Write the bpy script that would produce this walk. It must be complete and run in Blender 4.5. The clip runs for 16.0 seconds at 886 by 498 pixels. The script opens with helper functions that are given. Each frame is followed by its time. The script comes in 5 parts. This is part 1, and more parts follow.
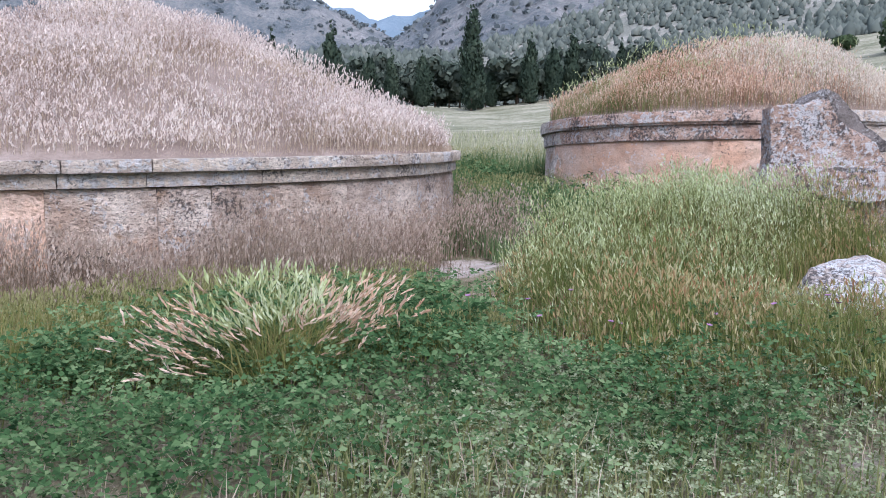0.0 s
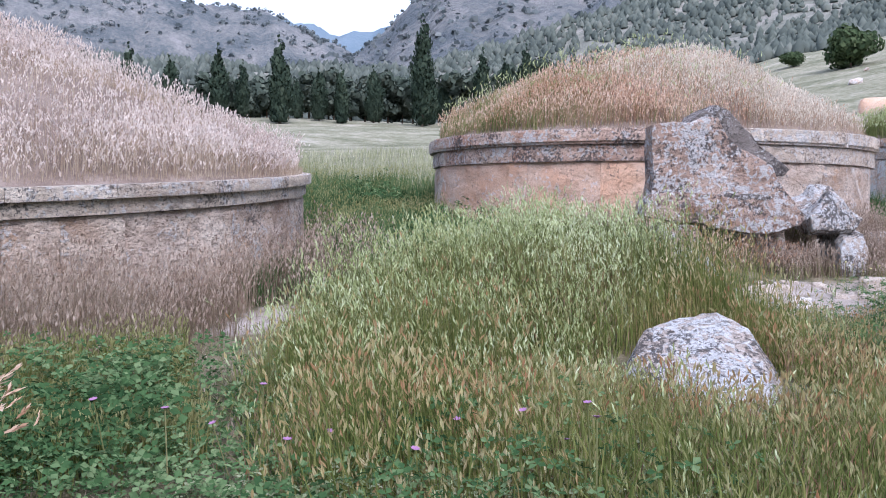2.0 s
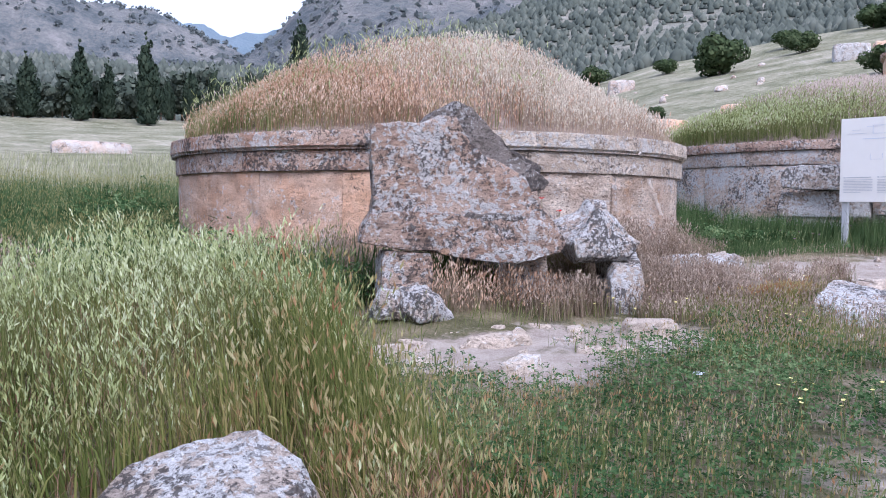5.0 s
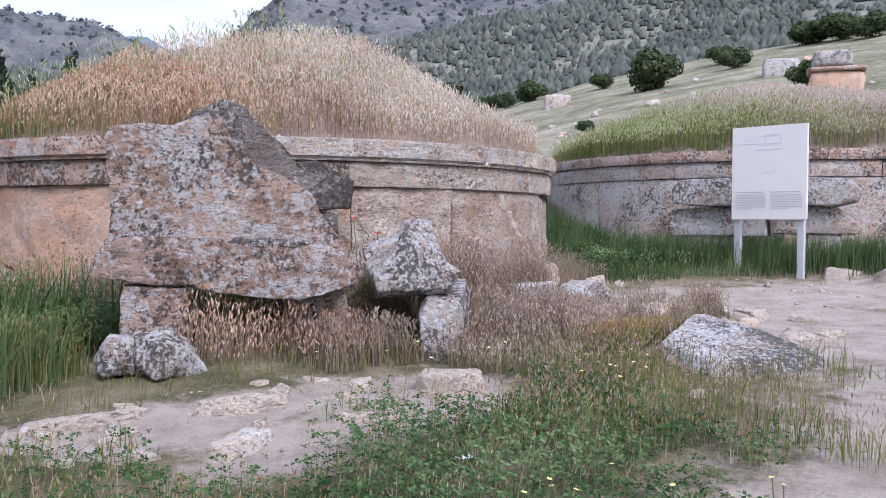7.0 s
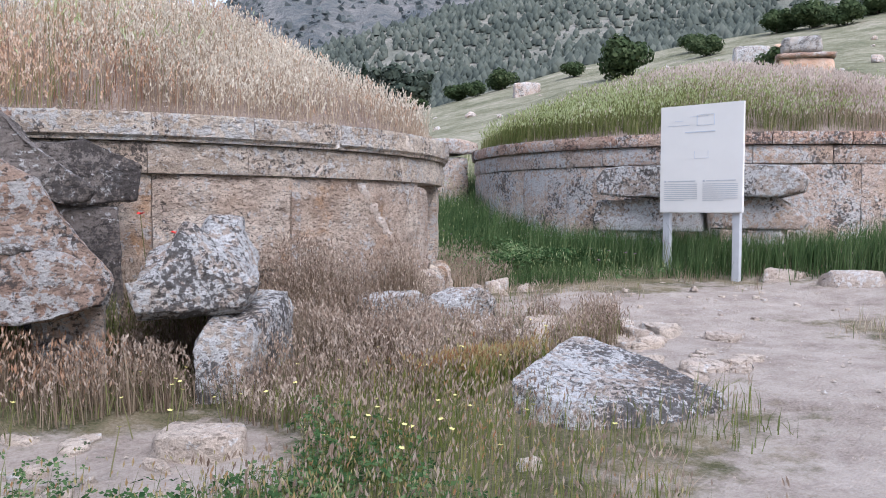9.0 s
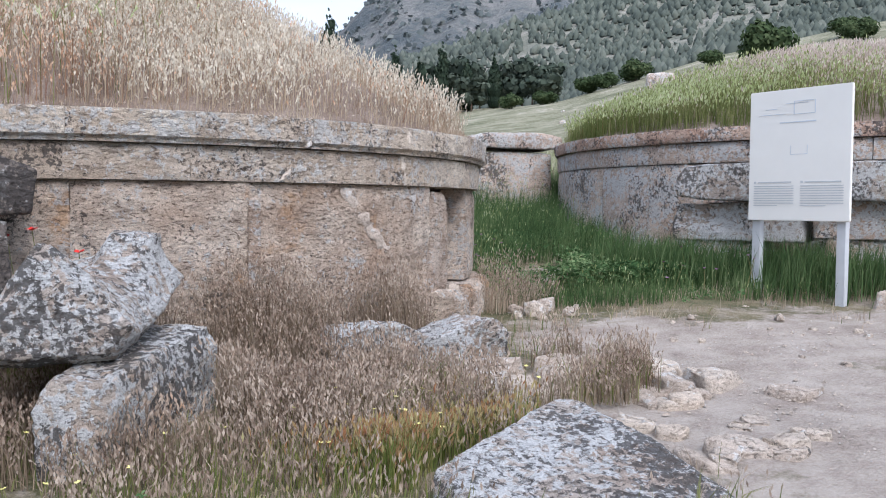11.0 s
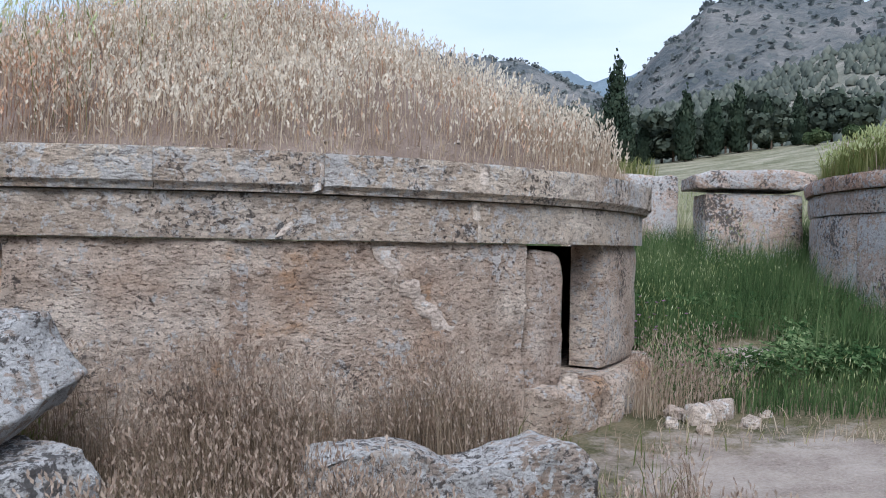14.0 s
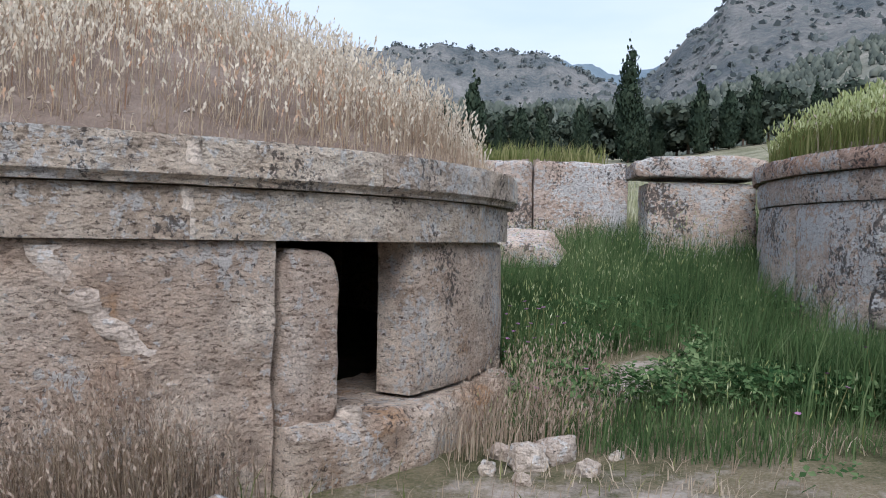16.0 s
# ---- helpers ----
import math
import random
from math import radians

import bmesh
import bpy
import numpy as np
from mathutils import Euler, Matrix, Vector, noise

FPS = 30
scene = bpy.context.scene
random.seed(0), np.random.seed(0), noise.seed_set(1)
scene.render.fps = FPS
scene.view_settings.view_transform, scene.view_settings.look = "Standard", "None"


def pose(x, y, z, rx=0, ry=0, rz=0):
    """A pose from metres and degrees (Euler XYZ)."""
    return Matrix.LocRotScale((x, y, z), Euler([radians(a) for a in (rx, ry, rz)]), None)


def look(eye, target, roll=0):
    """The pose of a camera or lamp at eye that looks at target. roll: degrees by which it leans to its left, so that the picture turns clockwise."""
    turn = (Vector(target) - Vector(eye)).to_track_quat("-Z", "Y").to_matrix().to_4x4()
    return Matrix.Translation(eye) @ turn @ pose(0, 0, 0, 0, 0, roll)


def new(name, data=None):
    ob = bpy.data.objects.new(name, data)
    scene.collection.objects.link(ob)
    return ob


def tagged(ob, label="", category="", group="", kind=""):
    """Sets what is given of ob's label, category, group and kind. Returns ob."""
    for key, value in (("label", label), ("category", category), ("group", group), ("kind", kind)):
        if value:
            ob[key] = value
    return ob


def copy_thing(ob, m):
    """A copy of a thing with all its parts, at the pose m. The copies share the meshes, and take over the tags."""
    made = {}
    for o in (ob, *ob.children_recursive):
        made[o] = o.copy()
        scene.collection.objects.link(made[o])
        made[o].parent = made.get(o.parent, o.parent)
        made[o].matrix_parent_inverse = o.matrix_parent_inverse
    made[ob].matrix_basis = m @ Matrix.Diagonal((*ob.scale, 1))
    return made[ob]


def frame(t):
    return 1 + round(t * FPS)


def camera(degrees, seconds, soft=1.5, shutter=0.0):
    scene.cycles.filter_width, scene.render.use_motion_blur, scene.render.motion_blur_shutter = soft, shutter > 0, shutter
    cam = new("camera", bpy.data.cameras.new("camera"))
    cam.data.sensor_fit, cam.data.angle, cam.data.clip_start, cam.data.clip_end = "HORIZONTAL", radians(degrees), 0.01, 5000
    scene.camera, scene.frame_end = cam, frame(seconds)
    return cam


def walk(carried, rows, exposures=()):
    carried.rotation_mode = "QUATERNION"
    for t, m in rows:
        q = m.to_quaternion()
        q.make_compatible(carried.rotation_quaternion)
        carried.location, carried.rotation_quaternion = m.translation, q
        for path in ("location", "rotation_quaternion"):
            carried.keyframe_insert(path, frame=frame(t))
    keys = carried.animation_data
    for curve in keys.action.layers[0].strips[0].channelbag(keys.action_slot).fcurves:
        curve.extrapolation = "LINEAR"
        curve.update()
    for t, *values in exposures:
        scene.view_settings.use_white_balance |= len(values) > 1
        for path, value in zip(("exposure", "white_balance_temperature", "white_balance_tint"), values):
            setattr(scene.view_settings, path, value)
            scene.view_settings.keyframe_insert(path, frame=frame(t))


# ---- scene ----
cam = camera(52.8, 16.0, soft=1.0)
METRES, EYE, TILT, LEAN, TURN = 17.6, 1.5, 0.0, 0.0, -17.5
ROWS = [
    (0.0, 0.0, 0.0, 0.0, 0.04, -4.07, -0.61),
    (0.5, 0.0217, 0.0313, 0.0041, -0.9, -3.74, -0.56),
    (1.0, 0.0408, 0.0587, 0.0086, -1.43, -3.34, -0.54),
    (1.5, 0.0705, 0.0825, 0.0122, -1.77, -3.03, -0.49),
    (2.0, 0.0929, 0.1015, 0.0116, -2.37, -3.07, -0.47),
    (2.5, 0.1147, 0.1226, 0.0158, -3.52, -3.34, -0.45),
    (3.0, 0.1419, 0.1414, 0.0193, -5.03, -3.45, -0.43),
    (3.5, 0.1642, 0.1671, 0.0185, -6.35, -3.48, -0.39),
    (4.0, 0.1848, 0.1926, 0.019, -7.49, -3.41, -0.4),
    (6.5, 0.3137, 0.3056, 0.0276, -11.18, -1.74, -0.26),
    (7.0, 0.337, 0.3253, 0.027, -12.32, -1.79, -0.24),
    (7.5, 0.3596, 0.3474, 0.0288, -13.27, -1.81, -0.22),
    (8.0, 0.3818, 0.3723, 0.0314, -13.83, -1.88, -0.19),
    (8.5, 0.4087, 0.3923, 0.0322, -14.07, -1.87, -0.2),
    (9.0, 0.4324, 0.4158, 0.0301, -13.67, -2.43, -0.2),
    (11.5, 0.5341, 0.5127, 0.0392, -0.6, -2.78, -0.57),
    (12.0, 0.549, 0.5314, 0.0371, 4.17, -2.85, -0.82),
    (12.5, 0.5615, 0.5545, 0.04, 7.51, -2.97, -0.88),
    (13.0, 0.5798, 0.5743, 0.0434, 10.12, -2.42, -0.89),
    (13.5, 0.5938, 0.5976, 0.0451, 12.42, -1.19, -0.97),
    (14.0, 0.6009, 0.6255, 0.0474, 13.94, -0.37, -0.98),
    (14.5, 0.6169, 0.6511, 0.0477, 14.83, 0.08, -1.05),
    (15.0, 0.6347, 0.6756, 0.048, 15.29, 0.39, -0.97),
    (15.5, 0.6487, 0.7021, 0.0501, 15.36, -0.0, -0.95),
    (16.0, 0.667, 0.724, 0.0498, 15.32, -0.79, -0.99),
]
walk(cam, [(t, pose(0, 0, EYE, TILT, LEAN, TURN) @ pose(METRES * x, METRES * y, METRES * z, 90 + pitch, roll, yaw)) for t, x, y, z, yaw, pitch, roll in ROWS],
     [(0.0, 0.62, 5400, 17), (4.0, 0.6, 5350, 20), (7.0, 0.38, 5600, 19), (9.0, 0.4, 5650, 14), (12.5, 0.38, 5600, 9), (13.5, 0.2, 5550, 9), (14.5, 0.13, 5600, 9), (16.0, 0.11, 5700, 9)])

# ---- world and light ----
world = bpy.data.worlds.new("world")
scene.world = world
world.use_nodes = True
wn, wl = world.node_tree.nodes, world.node_tree.links
wn.clear()
sky = wn.new("ShaderNodeTexSky")
sky.sky_type = "NISHITA"
sky.sun_disc = False
sky.sun_elevation = radians(47)
sky.sun_rotation = radians(180)
sky.air_density, sky.dust_density, sky.ozone_density = 1.2, 2.5, 1.0
sky_gain = wn.new("ShaderNodeMixRGB")
sky_gain.blend_type, sky_gain.inputs[0].default_value = "MULTIPLY", 1.0
sky_gain.inputs[2].default_value = (0.1, 0.1, 0.1, 1)
cloud_pos = wn.new("ShaderNodeTexCoord")
cloud_map = wn.new("ShaderNodeMapping")
cloud_map.inputs["Scale"].default_value = (1, 1, 4)
cloud_noise = wn.new("ShaderNodeTexNoise")
cloud_noise.inputs["Scale"].default_value = 2.2
cloud_noise.inputs["Detail"].default_value = 5
cloud_ramp = wn.new("ShaderNodeValToRGB")
cloud_ramp.color_ramp.elements[0].position, cloud_ramp.color_ramp.elements[0].color = 0.35, (0.58, 0.665, 0.82, 1)
cloud_ramp.color_ramp.elements[1].position, cloud_ramp.color_ramp.elements[1].color = 0.68, (0.82, 0.83, 0.87, 1)
sky_mix = wn.new("ShaderNodeMixRGB")
sky_mix.inputs[0].default_value = 0.75
background = wn.new("ShaderNodeBackground")
background.inputs["Strength"].default_value = 1.25
world_out = wn.new("ShaderNodeOutputWorld")
wl.new(sky.outputs[0], sky_gain.inputs[1])
wl.new(cloud_pos.outputs["Generated"], cloud_map.inputs["Vector"])
wl.new(cloud_map.outputs[0], cloud_noise.inputs["Vector"])
wl.new(cloud_noise.outputs[0], cloud_ramp.inputs[0])
wl.new(sky_gain.outputs[0], sky_mix.inputs[1])
wl.new(cloud_ramp.outputs[0], sky_mix.inputs[2])
wl.new(sky_mix.outputs[0], background.inputs["Color"])
wl.new(background.outputs[0], world_out.inputs["Surface"])

sun_data = bpy.data.lights.new("sun", "SUN")
sun_data.energy, sun_data.angle, sun_data.color = 3.0, radians(38), (1.0, 0.91, 0.83)
sun = new("sun", sun_data)
sun.matrix_world = look((0, 0, 30), (0, 28, 0))


# ---- materials ----
def nodes_of(name):
    m = bpy.data.materials.new(name)
    m.use_nodes = True
    nt = m.node_tree
    nt.nodes.clear()
    out = nt.nodes.new("ShaderNodeOutputMaterial")
    return m, nt, out


def ramp_of(nt, source, stops, mode="LINEAR"):
    r = nt.nodes.new("ShaderNodeValToRGB")
    r.color_ramp.interpolation = mode
    els = r.color_ramp.elements
    while len(els) < len(stops):
        els.new(0.5)
    for e, (p, c) in zip(els, stops):
        e.position, e.color = p, (*c, 1) if len(c) == 3 else c
    nt.links.new(source, r.inputs[0])
    return r.outputs[0]


def noise_of(nt, vec, scale, detail=4, rough=0.6, distort=0.0):
    n = nt.nodes.new("ShaderNodeTexNoise")
    n.inputs["Scale"].default_value, n.inputs["Detail"].default_value = scale, detail
    n.inputs["Roughness"].default_value, n.inputs["Distortion"].default_value = rough, distort
    nt.links.new(vec, n.inputs["Vector"])
    return n.outputs[0]


def mix_of(nt, fac, a, b, mode="MIX"):
    m = nt.nodes.new("ShaderNodeMixRGB")
    m.blend_type = mode
    for s, v in zip(m.inputs, (fac, a, b)):
        if isinstance(v, bpy.types.NodeSocket):
            nt.links.new(v, s)
        elif isinstance(v, tuple):
            s.default_value = (*v, 1)
        else:
            s.default_value = v
    return m.outputs[0]


def math_of(nt, op, a, b):
    m = nt.nodes.new("ShaderNodeMath")
    m.operation = op
    for s, v in zip(m.inputs, (a, b)):
        if isinstance(v, bpy.types.NodeSocket):
            nt.links.new(v, s)
        else:
            s.default_value = v
    return m.outputs[0]


BLACK, WHITE = (0, 0, 0), (1, 1, 1)


def stone_material(name, base, pale, dark, lichen=0.4, blotch=0.45, orange=0.2, grain=1.0, layers=0.3, spots=7.0, pitted=0.6):
    """Weathered travertine: two tones, pale lichen in patches, black crust, ochre spots, bedding, pits."""
    m, nt, out = nodes_of(name)
    geo = nt.nodes.new("ShaderNodeNewGeometry")
    info = nt.nodes.new("ShaderNodeObjectInfo")
    shift = nt.nodes.new("ShaderNodeVectorMath")
    shift.operation = "MULTIPLY_ADD"
    comb = nt.nodes.new("ShaderNodeCombineXYZ")
    for s in comb.inputs:
        nt.links.new(info.outputs["Random"], s)
    nt.links.new(comb.outputs[0], shift.inputs[0])
    shift.inputs[1].default_value = (17, 31, 23)
    nt.links.new(geo.outputs["Position"], shift.inputs[2])
    p = shift.outputs[0]
    flat = nt.nodes.new("ShaderNodeMapping")
    flat.inputs["Scale"].default_value = (1, 1, 2.6)
    nt.links.new(p, flat.inputs["Vector"])
    broad = noise_of(nt, p, 1.6, 6, 0.65)
    col = mix_of(nt, ramp_of(nt, broad, [(0.36, BLACK), (0.64, WHITE)]), base, pale)
    tone = mix_of(nt, info.outputs["Random"], (0.9, 0.87, 0.86), (1.08, 1.06, 1.03))
    col = mix_of(nt, 1.0, col, tone, "MULTIPLY")
    bed = noise_of(nt, flat.outputs[0], 5.0, 8, 0.7)
    col = mix_of(nt, math_of(nt, "MULTIPLY", ramp_of(nt, bed, [(0.48, BLACK), (0.64, WHITE)]), layers), col, dark)
    # ochre stains
    ochre = noise_of(nt, p, 2.3, 7, 0.65)
    col = mix_of(nt, ramp_of(nt, ochre, [(0.68 - 0.16 * orange, BLACK), (0.76 - 0.16 * orange, (0.6 * min(1, orange * 2),) * 3)]), col, (0.50, 0.27, 0.12))
    # pale lichen, in rosettes within broad patches
    lich = noise_of(nt, p, spots * 2.0, 8, 0.68, 0.25)
    lich_field = noise_of(nt, p, 1.9, 5, 0.6)
    spread_of = math_of(nt, "ADD", math_of(nt, "MULTIPLY", lich, 0.62), math_of(nt, "MULTIPLY", lich_field, 0.38))
    lich_mask = ramp_of(nt, spread_of, [(0.59 - 0.13 * lichen, BLACK), (0.615 - 0.13 * lichen, (0.55 + 0.4 * lichen,) * 3)])
    col = mix_of(nt, lich_mask, col, (0.62, 0.62, 0.62))
    # black crust
    crust = noise_of(nt, p, spots * 3.0, 8, 0.74, 0.3)
    field = noise_of(nt, p, 1.5, 6, 0.62)
    spread_of = math_of(nt, "ADD", math_of(nt, "MULTIPLY", crust, 0.55), math_of(nt, "MULTIPLY", field, 0.45))
    crust_mask = ramp_of(nt, spread_of, [(0.60 - 0.08 * blotch, BLACK), (0.62 - 0.08 * blotch, WHITE)])
    col = mix_of(nt, math_of(nt, "MULTIPLY", crust_mask, 0.85), col, (0.075, 0.068, 0.066))
    # pits and pores
    pore = noise_of(nt, flat.outputs[0], 24.0, 6, 0.8, 0.6)
    pore_mask = ramp_of(nt, pore, [(0.40, WHITE), (0.455, BLACK)])
    hollow = noise_of(nt, flat.outputs[0], 11.0, 6, 0.75, 0.3)
    hollow_mask = ramp_of(nt, hollow, [(0.33, WHITE), (0.40, BLACK)])
    col = mix_of(nt, math_of(nt, "MULTIPLY", pore_mask, pitted), col, dark)
    col = mix_of(nt, math_of(nt, "MULTIPLY", hollow_mask, 0.7), col, dark)
    fine = noise_of(nt, p, 85, 5, 0.8)
    col = mix_of(nt, 0.7, col, ramp_of(nt, fine, [(0.32, (0.62, 0.61, 0.60)), (0.68, (1.4, 1.4, 1.4))]), "MULTIPLY")
    height = math_of(nt, "ADD", math_of(nt, "MULTIPLY", bed, 0.8), math_of(nt, "MULTIPLY", fine, 0.4))
    height = math_of(nt, "ADD", height, math_of(nt, "MULTIPLY", lich, 0.55))
    height = math_of(nt, "SUBTRACT", height, math_of(nt, "MULTIPLY", pore_mask, 0.35))
    height = math_of(nt, "SUBTRACT", height, math_of(nt, "MULTIPLY", hollow_mask, 0.55))
    bump = nt.nodes.new("ShaderNodeBump")
    bump.inputs["Strength"].default_value, bump.inputs["Distance"].default_value = 0.95, 0.035 * grain
    nt.links.new(height, bump.inputs["Height"])
    b = nt.nodes.new("ShaderNodeBsdfPrincipled")
    b.inputs["Roughness"].default_value = 0.92
    b.inputs["Specular IOR Level"].default_value = 0.2
    nt.links.new(col, b.inputs["Base Color"])
    nt.links.new(bump.outputs[0], b.inputs["Normal"])
    nt.links.new(b.outputs[0], out.inputs["Surface"])
    return m


def plant_material(name, stops, patch=(0.8, 0.8, 0.8), through_light=0.35, scale=0.9):
    """Stems and leaves: each one its own tone, with broad patches, partly translucent."""
    m, nt, out = nodes_of(name)
    geo = nt.nodes.new("ShaderNodeNewGeometry")
    n = noise_of(nt, geo.outputs["Position"], scale, 3, 0.55)
    pick = math_of(nt, "ADD", math_of(nt, "MULTIPLY", geo.outputs["Random Per Island"], 0.55), math_of(nt, "MULTIPLY", ramp_of(nt, n, [(0.3, BLACK), (0.7, WHITE)]), 0.45))
    col = ramp_of(nt, pick, stops)
    n2 = noise_of(nt, geo.outputs["Position"], scale * 3.1, 2, 0.5)
    col = mix_of(nt, ramp_of(nt, n2, [(0.35, BLACK), (0.7, (0.5, 0.5, 0.5))]), col, patch, "MULTIPLY")
    d = nt.nodes.new("ShaderNodeBsdfDiffuse")
    t = nt.nodes.new("ShaderNodeBsdfTranslucent")
    mx = nt.nodes.new("ShaderNodeMixShader")
    mx.inputs[0].default_value = through_light
    nt.links.new(col, d.inputs["Color"])
    nt.links.new(col, t.inputs["Color"])
    nt.links.new(d.outputs[0], mx.inputs[1])
    nt.links.new(t.outputs[0], mx.inputs[2])
    nt.links.new(mx.outputs[0], out.inputs["Surface"])
    return m


def plain_material(name, colour, rough=0.6, vary=0.12, metal=0.0, scale=8.0):
    m, nt, out = nodes_of(name)
    geo = nt.nodes.new("ShaderNodeNewGeometry")
    n = noise_of(nt, geo.outputs["Position"], scale, 5, 0.6)
    col = mix_of(nt, 1.0, colour, ramp_of(nt, n, [(0.3, (1 - vary,) * 3), (0.7, (1 + vary * 0.3,) * 3)]), "MULTIPLY")
    b = nt.nodes.new("ShaderNodeBsdfPrincipled")
    b.inputs["Roughness"].default_value, b.inputs["Metallic"].default_value = rough, metal
    nt.links.new(col, b.inputs["Base Color"])
    nt.links.new(b.outputs[0], out.inputs["Surface"])
    return m


def soil_material(name, stops, scale=1.2, bump=0.03, fine_scale=40.0, path=None):
    m, nt, out = nodes_of(name)
    geo = nt.nodes.new("ShaderNodeNewGeometry")
    p = geo.outputs["Position"]
    n1, n2 = noise_of(nt, p, scale, 5, 0.6), noise_of(nt, p, fine_scale, 6, 0.7)
    col = ramp_of(nt, math_of(nt, "ADD", math_of(nt, "MULTIPLY", n1, 0.6), math_of(nt, "MULTIPLY", n2, 0.4)), stops)
    if path:
        a = nt.nodes.new("ShaderNodeAttribute")
        a.attribute_name = "trodden"
        edge = math_of(nt, "ADD", a.outputs["Fac"], math_of(nt, "MULTIPLY", math_of(nt, "SUBTRACT", noise_of(nt, p, 3.0, 6, 0.7), 0.5), 1.3))
        sand = ramp_of(nt, math_of(nt, "ADD", math_of(nt, "MULTIPLY", noise_of(nt, p, 2.3, 6, 0.65), 0.6), math_of(nt, "MULTIPLY", n2, 0.4)), path)
        col = mix_of(nt, ramp_of(nt, edge, [(0.38, BLACK), (0.62, WHITE)]), col, sand)
    bp = nt.nodes.new("ShaderNodeBump")
    bp.inputs["Strength"].default_value, bp.inputs["Distance"].default_value = 0.8, bump
    nt.links.new(math_of(nt, "ADD", n2, math_of(nt, "MULTIPLY", noise_of(nt, p, fine_scale / 5, 4, 0.6), 1.2)), bp.inputs["Height"])
    b = nt.nodes.new("ShaderNodeBsdfPrincipled")
    b.inputs["Roughness"].default_value = 0.95
    b.inputs["Specular IOR Level"].default_value = 0.15
    nt.links.new(col, b.inputs["Base Color"])
    nt.links.new(bp.outputs[0], b.inputs["Normal"])
    nt.links.new(b.outputs[0], out.inputs["Surface"])
    return m


STONE_FRONT = stone_material("travertine_front", (0.52, 0.39, 0.30), (0.84, 0.74, 0.64), (0.17, 0.12, 0.09), 0.35, 0.35, 0.6, 2.2, 0.45, 9.0, 0.85)
STONE_WARM = stone_material("travertine_warm", (0.70, 0.45, 0.31), (0.74, 0.57, 0.45), (0.27, 0.17, 0.12), 0.15, 0.1, 0.5, 1.0, 0.2, 8.0, 0.4)
STONE_CORNICE = stone_material("travertine_cornice", (0.60, 0.50, 0.40), (0.76, 0.69, 0.60), (0.17, 0.125, 0.10), 0.5, 0.6, 0.3, 1.7, 0.5, 9.0)
STONE_RUSTY = stone_material("travertine_rusty", (0.50, 0.31, 0.225), (0.64, 0.50, 0.41), (0.12, 0.075, 0.055), 0.55, 0.95, 0.3, 1.5, 0.6, 8.0)
STONE_OLD = stone_material("travertine_old", (0.56, 0.43, 0.34), (0.72, 0.61, 0.53), (0.17, 0.12, 0.095), 0.7, 0.7, 0.4, 1.5, 0.5, 8.0)
STONE_LICHEN = stone_material("lichen_stone", (0.45, 0.37, 0.31), (0.60, 0.55, 0.50), (0.15, 0.125, 0.11), 0.9, 1.0, 0.4, 1.6, 0.3, 8.0)
STONE_PINK = stone_material("lichen_pink_stone", (0.44, 0.305, 0.235), (0.60, 0.47, 0.39), (0.11, 0.08, 0.068), 0.72, 1.0, 0.35, 2.1, 0.6, 7.0, 0.75)
STONE_DARK = stone_material("dark_crusted_stone", (0.17, 0.145, 0.13), (0.27, 0.245, 0.23), (0.06, 0.052, 0.048), 0.3, 1.1, 0.1, 1.3, 0.4, 9.0)
STONE_PALE = stone_material("pale_path_stone", (0.52, 0.44, 0.37), (0.60, 0.53, 0.46), (0.33, 0.27, 0.22), 0.3, 0.12, 0.05, 1.0, 0.25)
GROUND = soil_material("meadow_soil", [(0.34, (0.05, 0.055, 0.025)), (0.45, (0.12, 0.115, 0.06)), (0.56, (0.24, 0.20, 0.13)), (0.68, (0.38, 0.33, 0.25))], 1.6, 0.05, 45.0,
                       [(0.32, (0.19, 0.15, 0.12)), (0.42, (0.33, 0.275, 0.235)), (0.52, (0.435, 0.375, 0.325)), (0.7, (0.56, 0.50, 0.445))])
MEADOW = soil_material("far_meadow", [(0.36, (0.115, 0.12, 0.07)), (0.46, (0.19, 0.187, 0.118)), (0.55, (0.275, 0.258, 0.18)), (0.66, (0.41, 0.375, 0.305))], 0.2, 0.3, 1.6)
FOREST_FLOOR = soil_material("wooded_hill", [(0.3, (0.14, 0.15, 0.12)), (0.5, (0.21, 0.21, 0.17)), (0.68, (0.40, 0.365, 0.32))], 0.03, 3.0, 0.25)
# distance haze is painted into these rock colours: blue-grey, bluest on the farthest range
MOUNTAIN_HAZED = soil_material("rocky_mountain_hazed", [(0.34, (0.08, 0.098, 0.11)), (0.45, (0.135, 0.15, 0.155)), (0.55, (0.22, 0.22, 0.21)), (0.70, (0.36, 0.34, 0.325))], 0.012, 14.0, 0.12)
FAR_RANGE_HAZED = soil_material("far_range_hazed", [(0.3, (0.12, 0.17, 0.21)), (0.7, (0.20, 0.25, 0.29))], 0.004, 10.0, 0.05)
MOUND_SOIL = soil_material("mound_soil", [(0.3, (0.13, 0.095, 0.075)), (0.5, (0.24, 0.185, 0.15)), (0.75, (0.42, 0.35, 0.30))], 1.5, 0.04, 30.0)
OAT_PINK = plant_material("dry_oat_heads_pink", [(0.1, (0.42, 0.33, 0.28)), (0.4, (0.64, 0.54, 0.47)), (0.9, (0.82, 0.74, 0.66))])
OAT_STRAW = plant_material("dry_oat_heads_straw", [(0.1, (0.40, 0.33, 0.25)), (0.4, (0.63, 0.55, 0.44)), (0.9, (0.82, 0.76, 0.64))])
OAT_GOLD = plant_material("dry_oat_heads_gold", [(0.1, (0.42, 0.23, 0.14)), (0.4, (0.62, 0.42, 0.285)), (0.9, (0.82, 0.67, 0.54))])
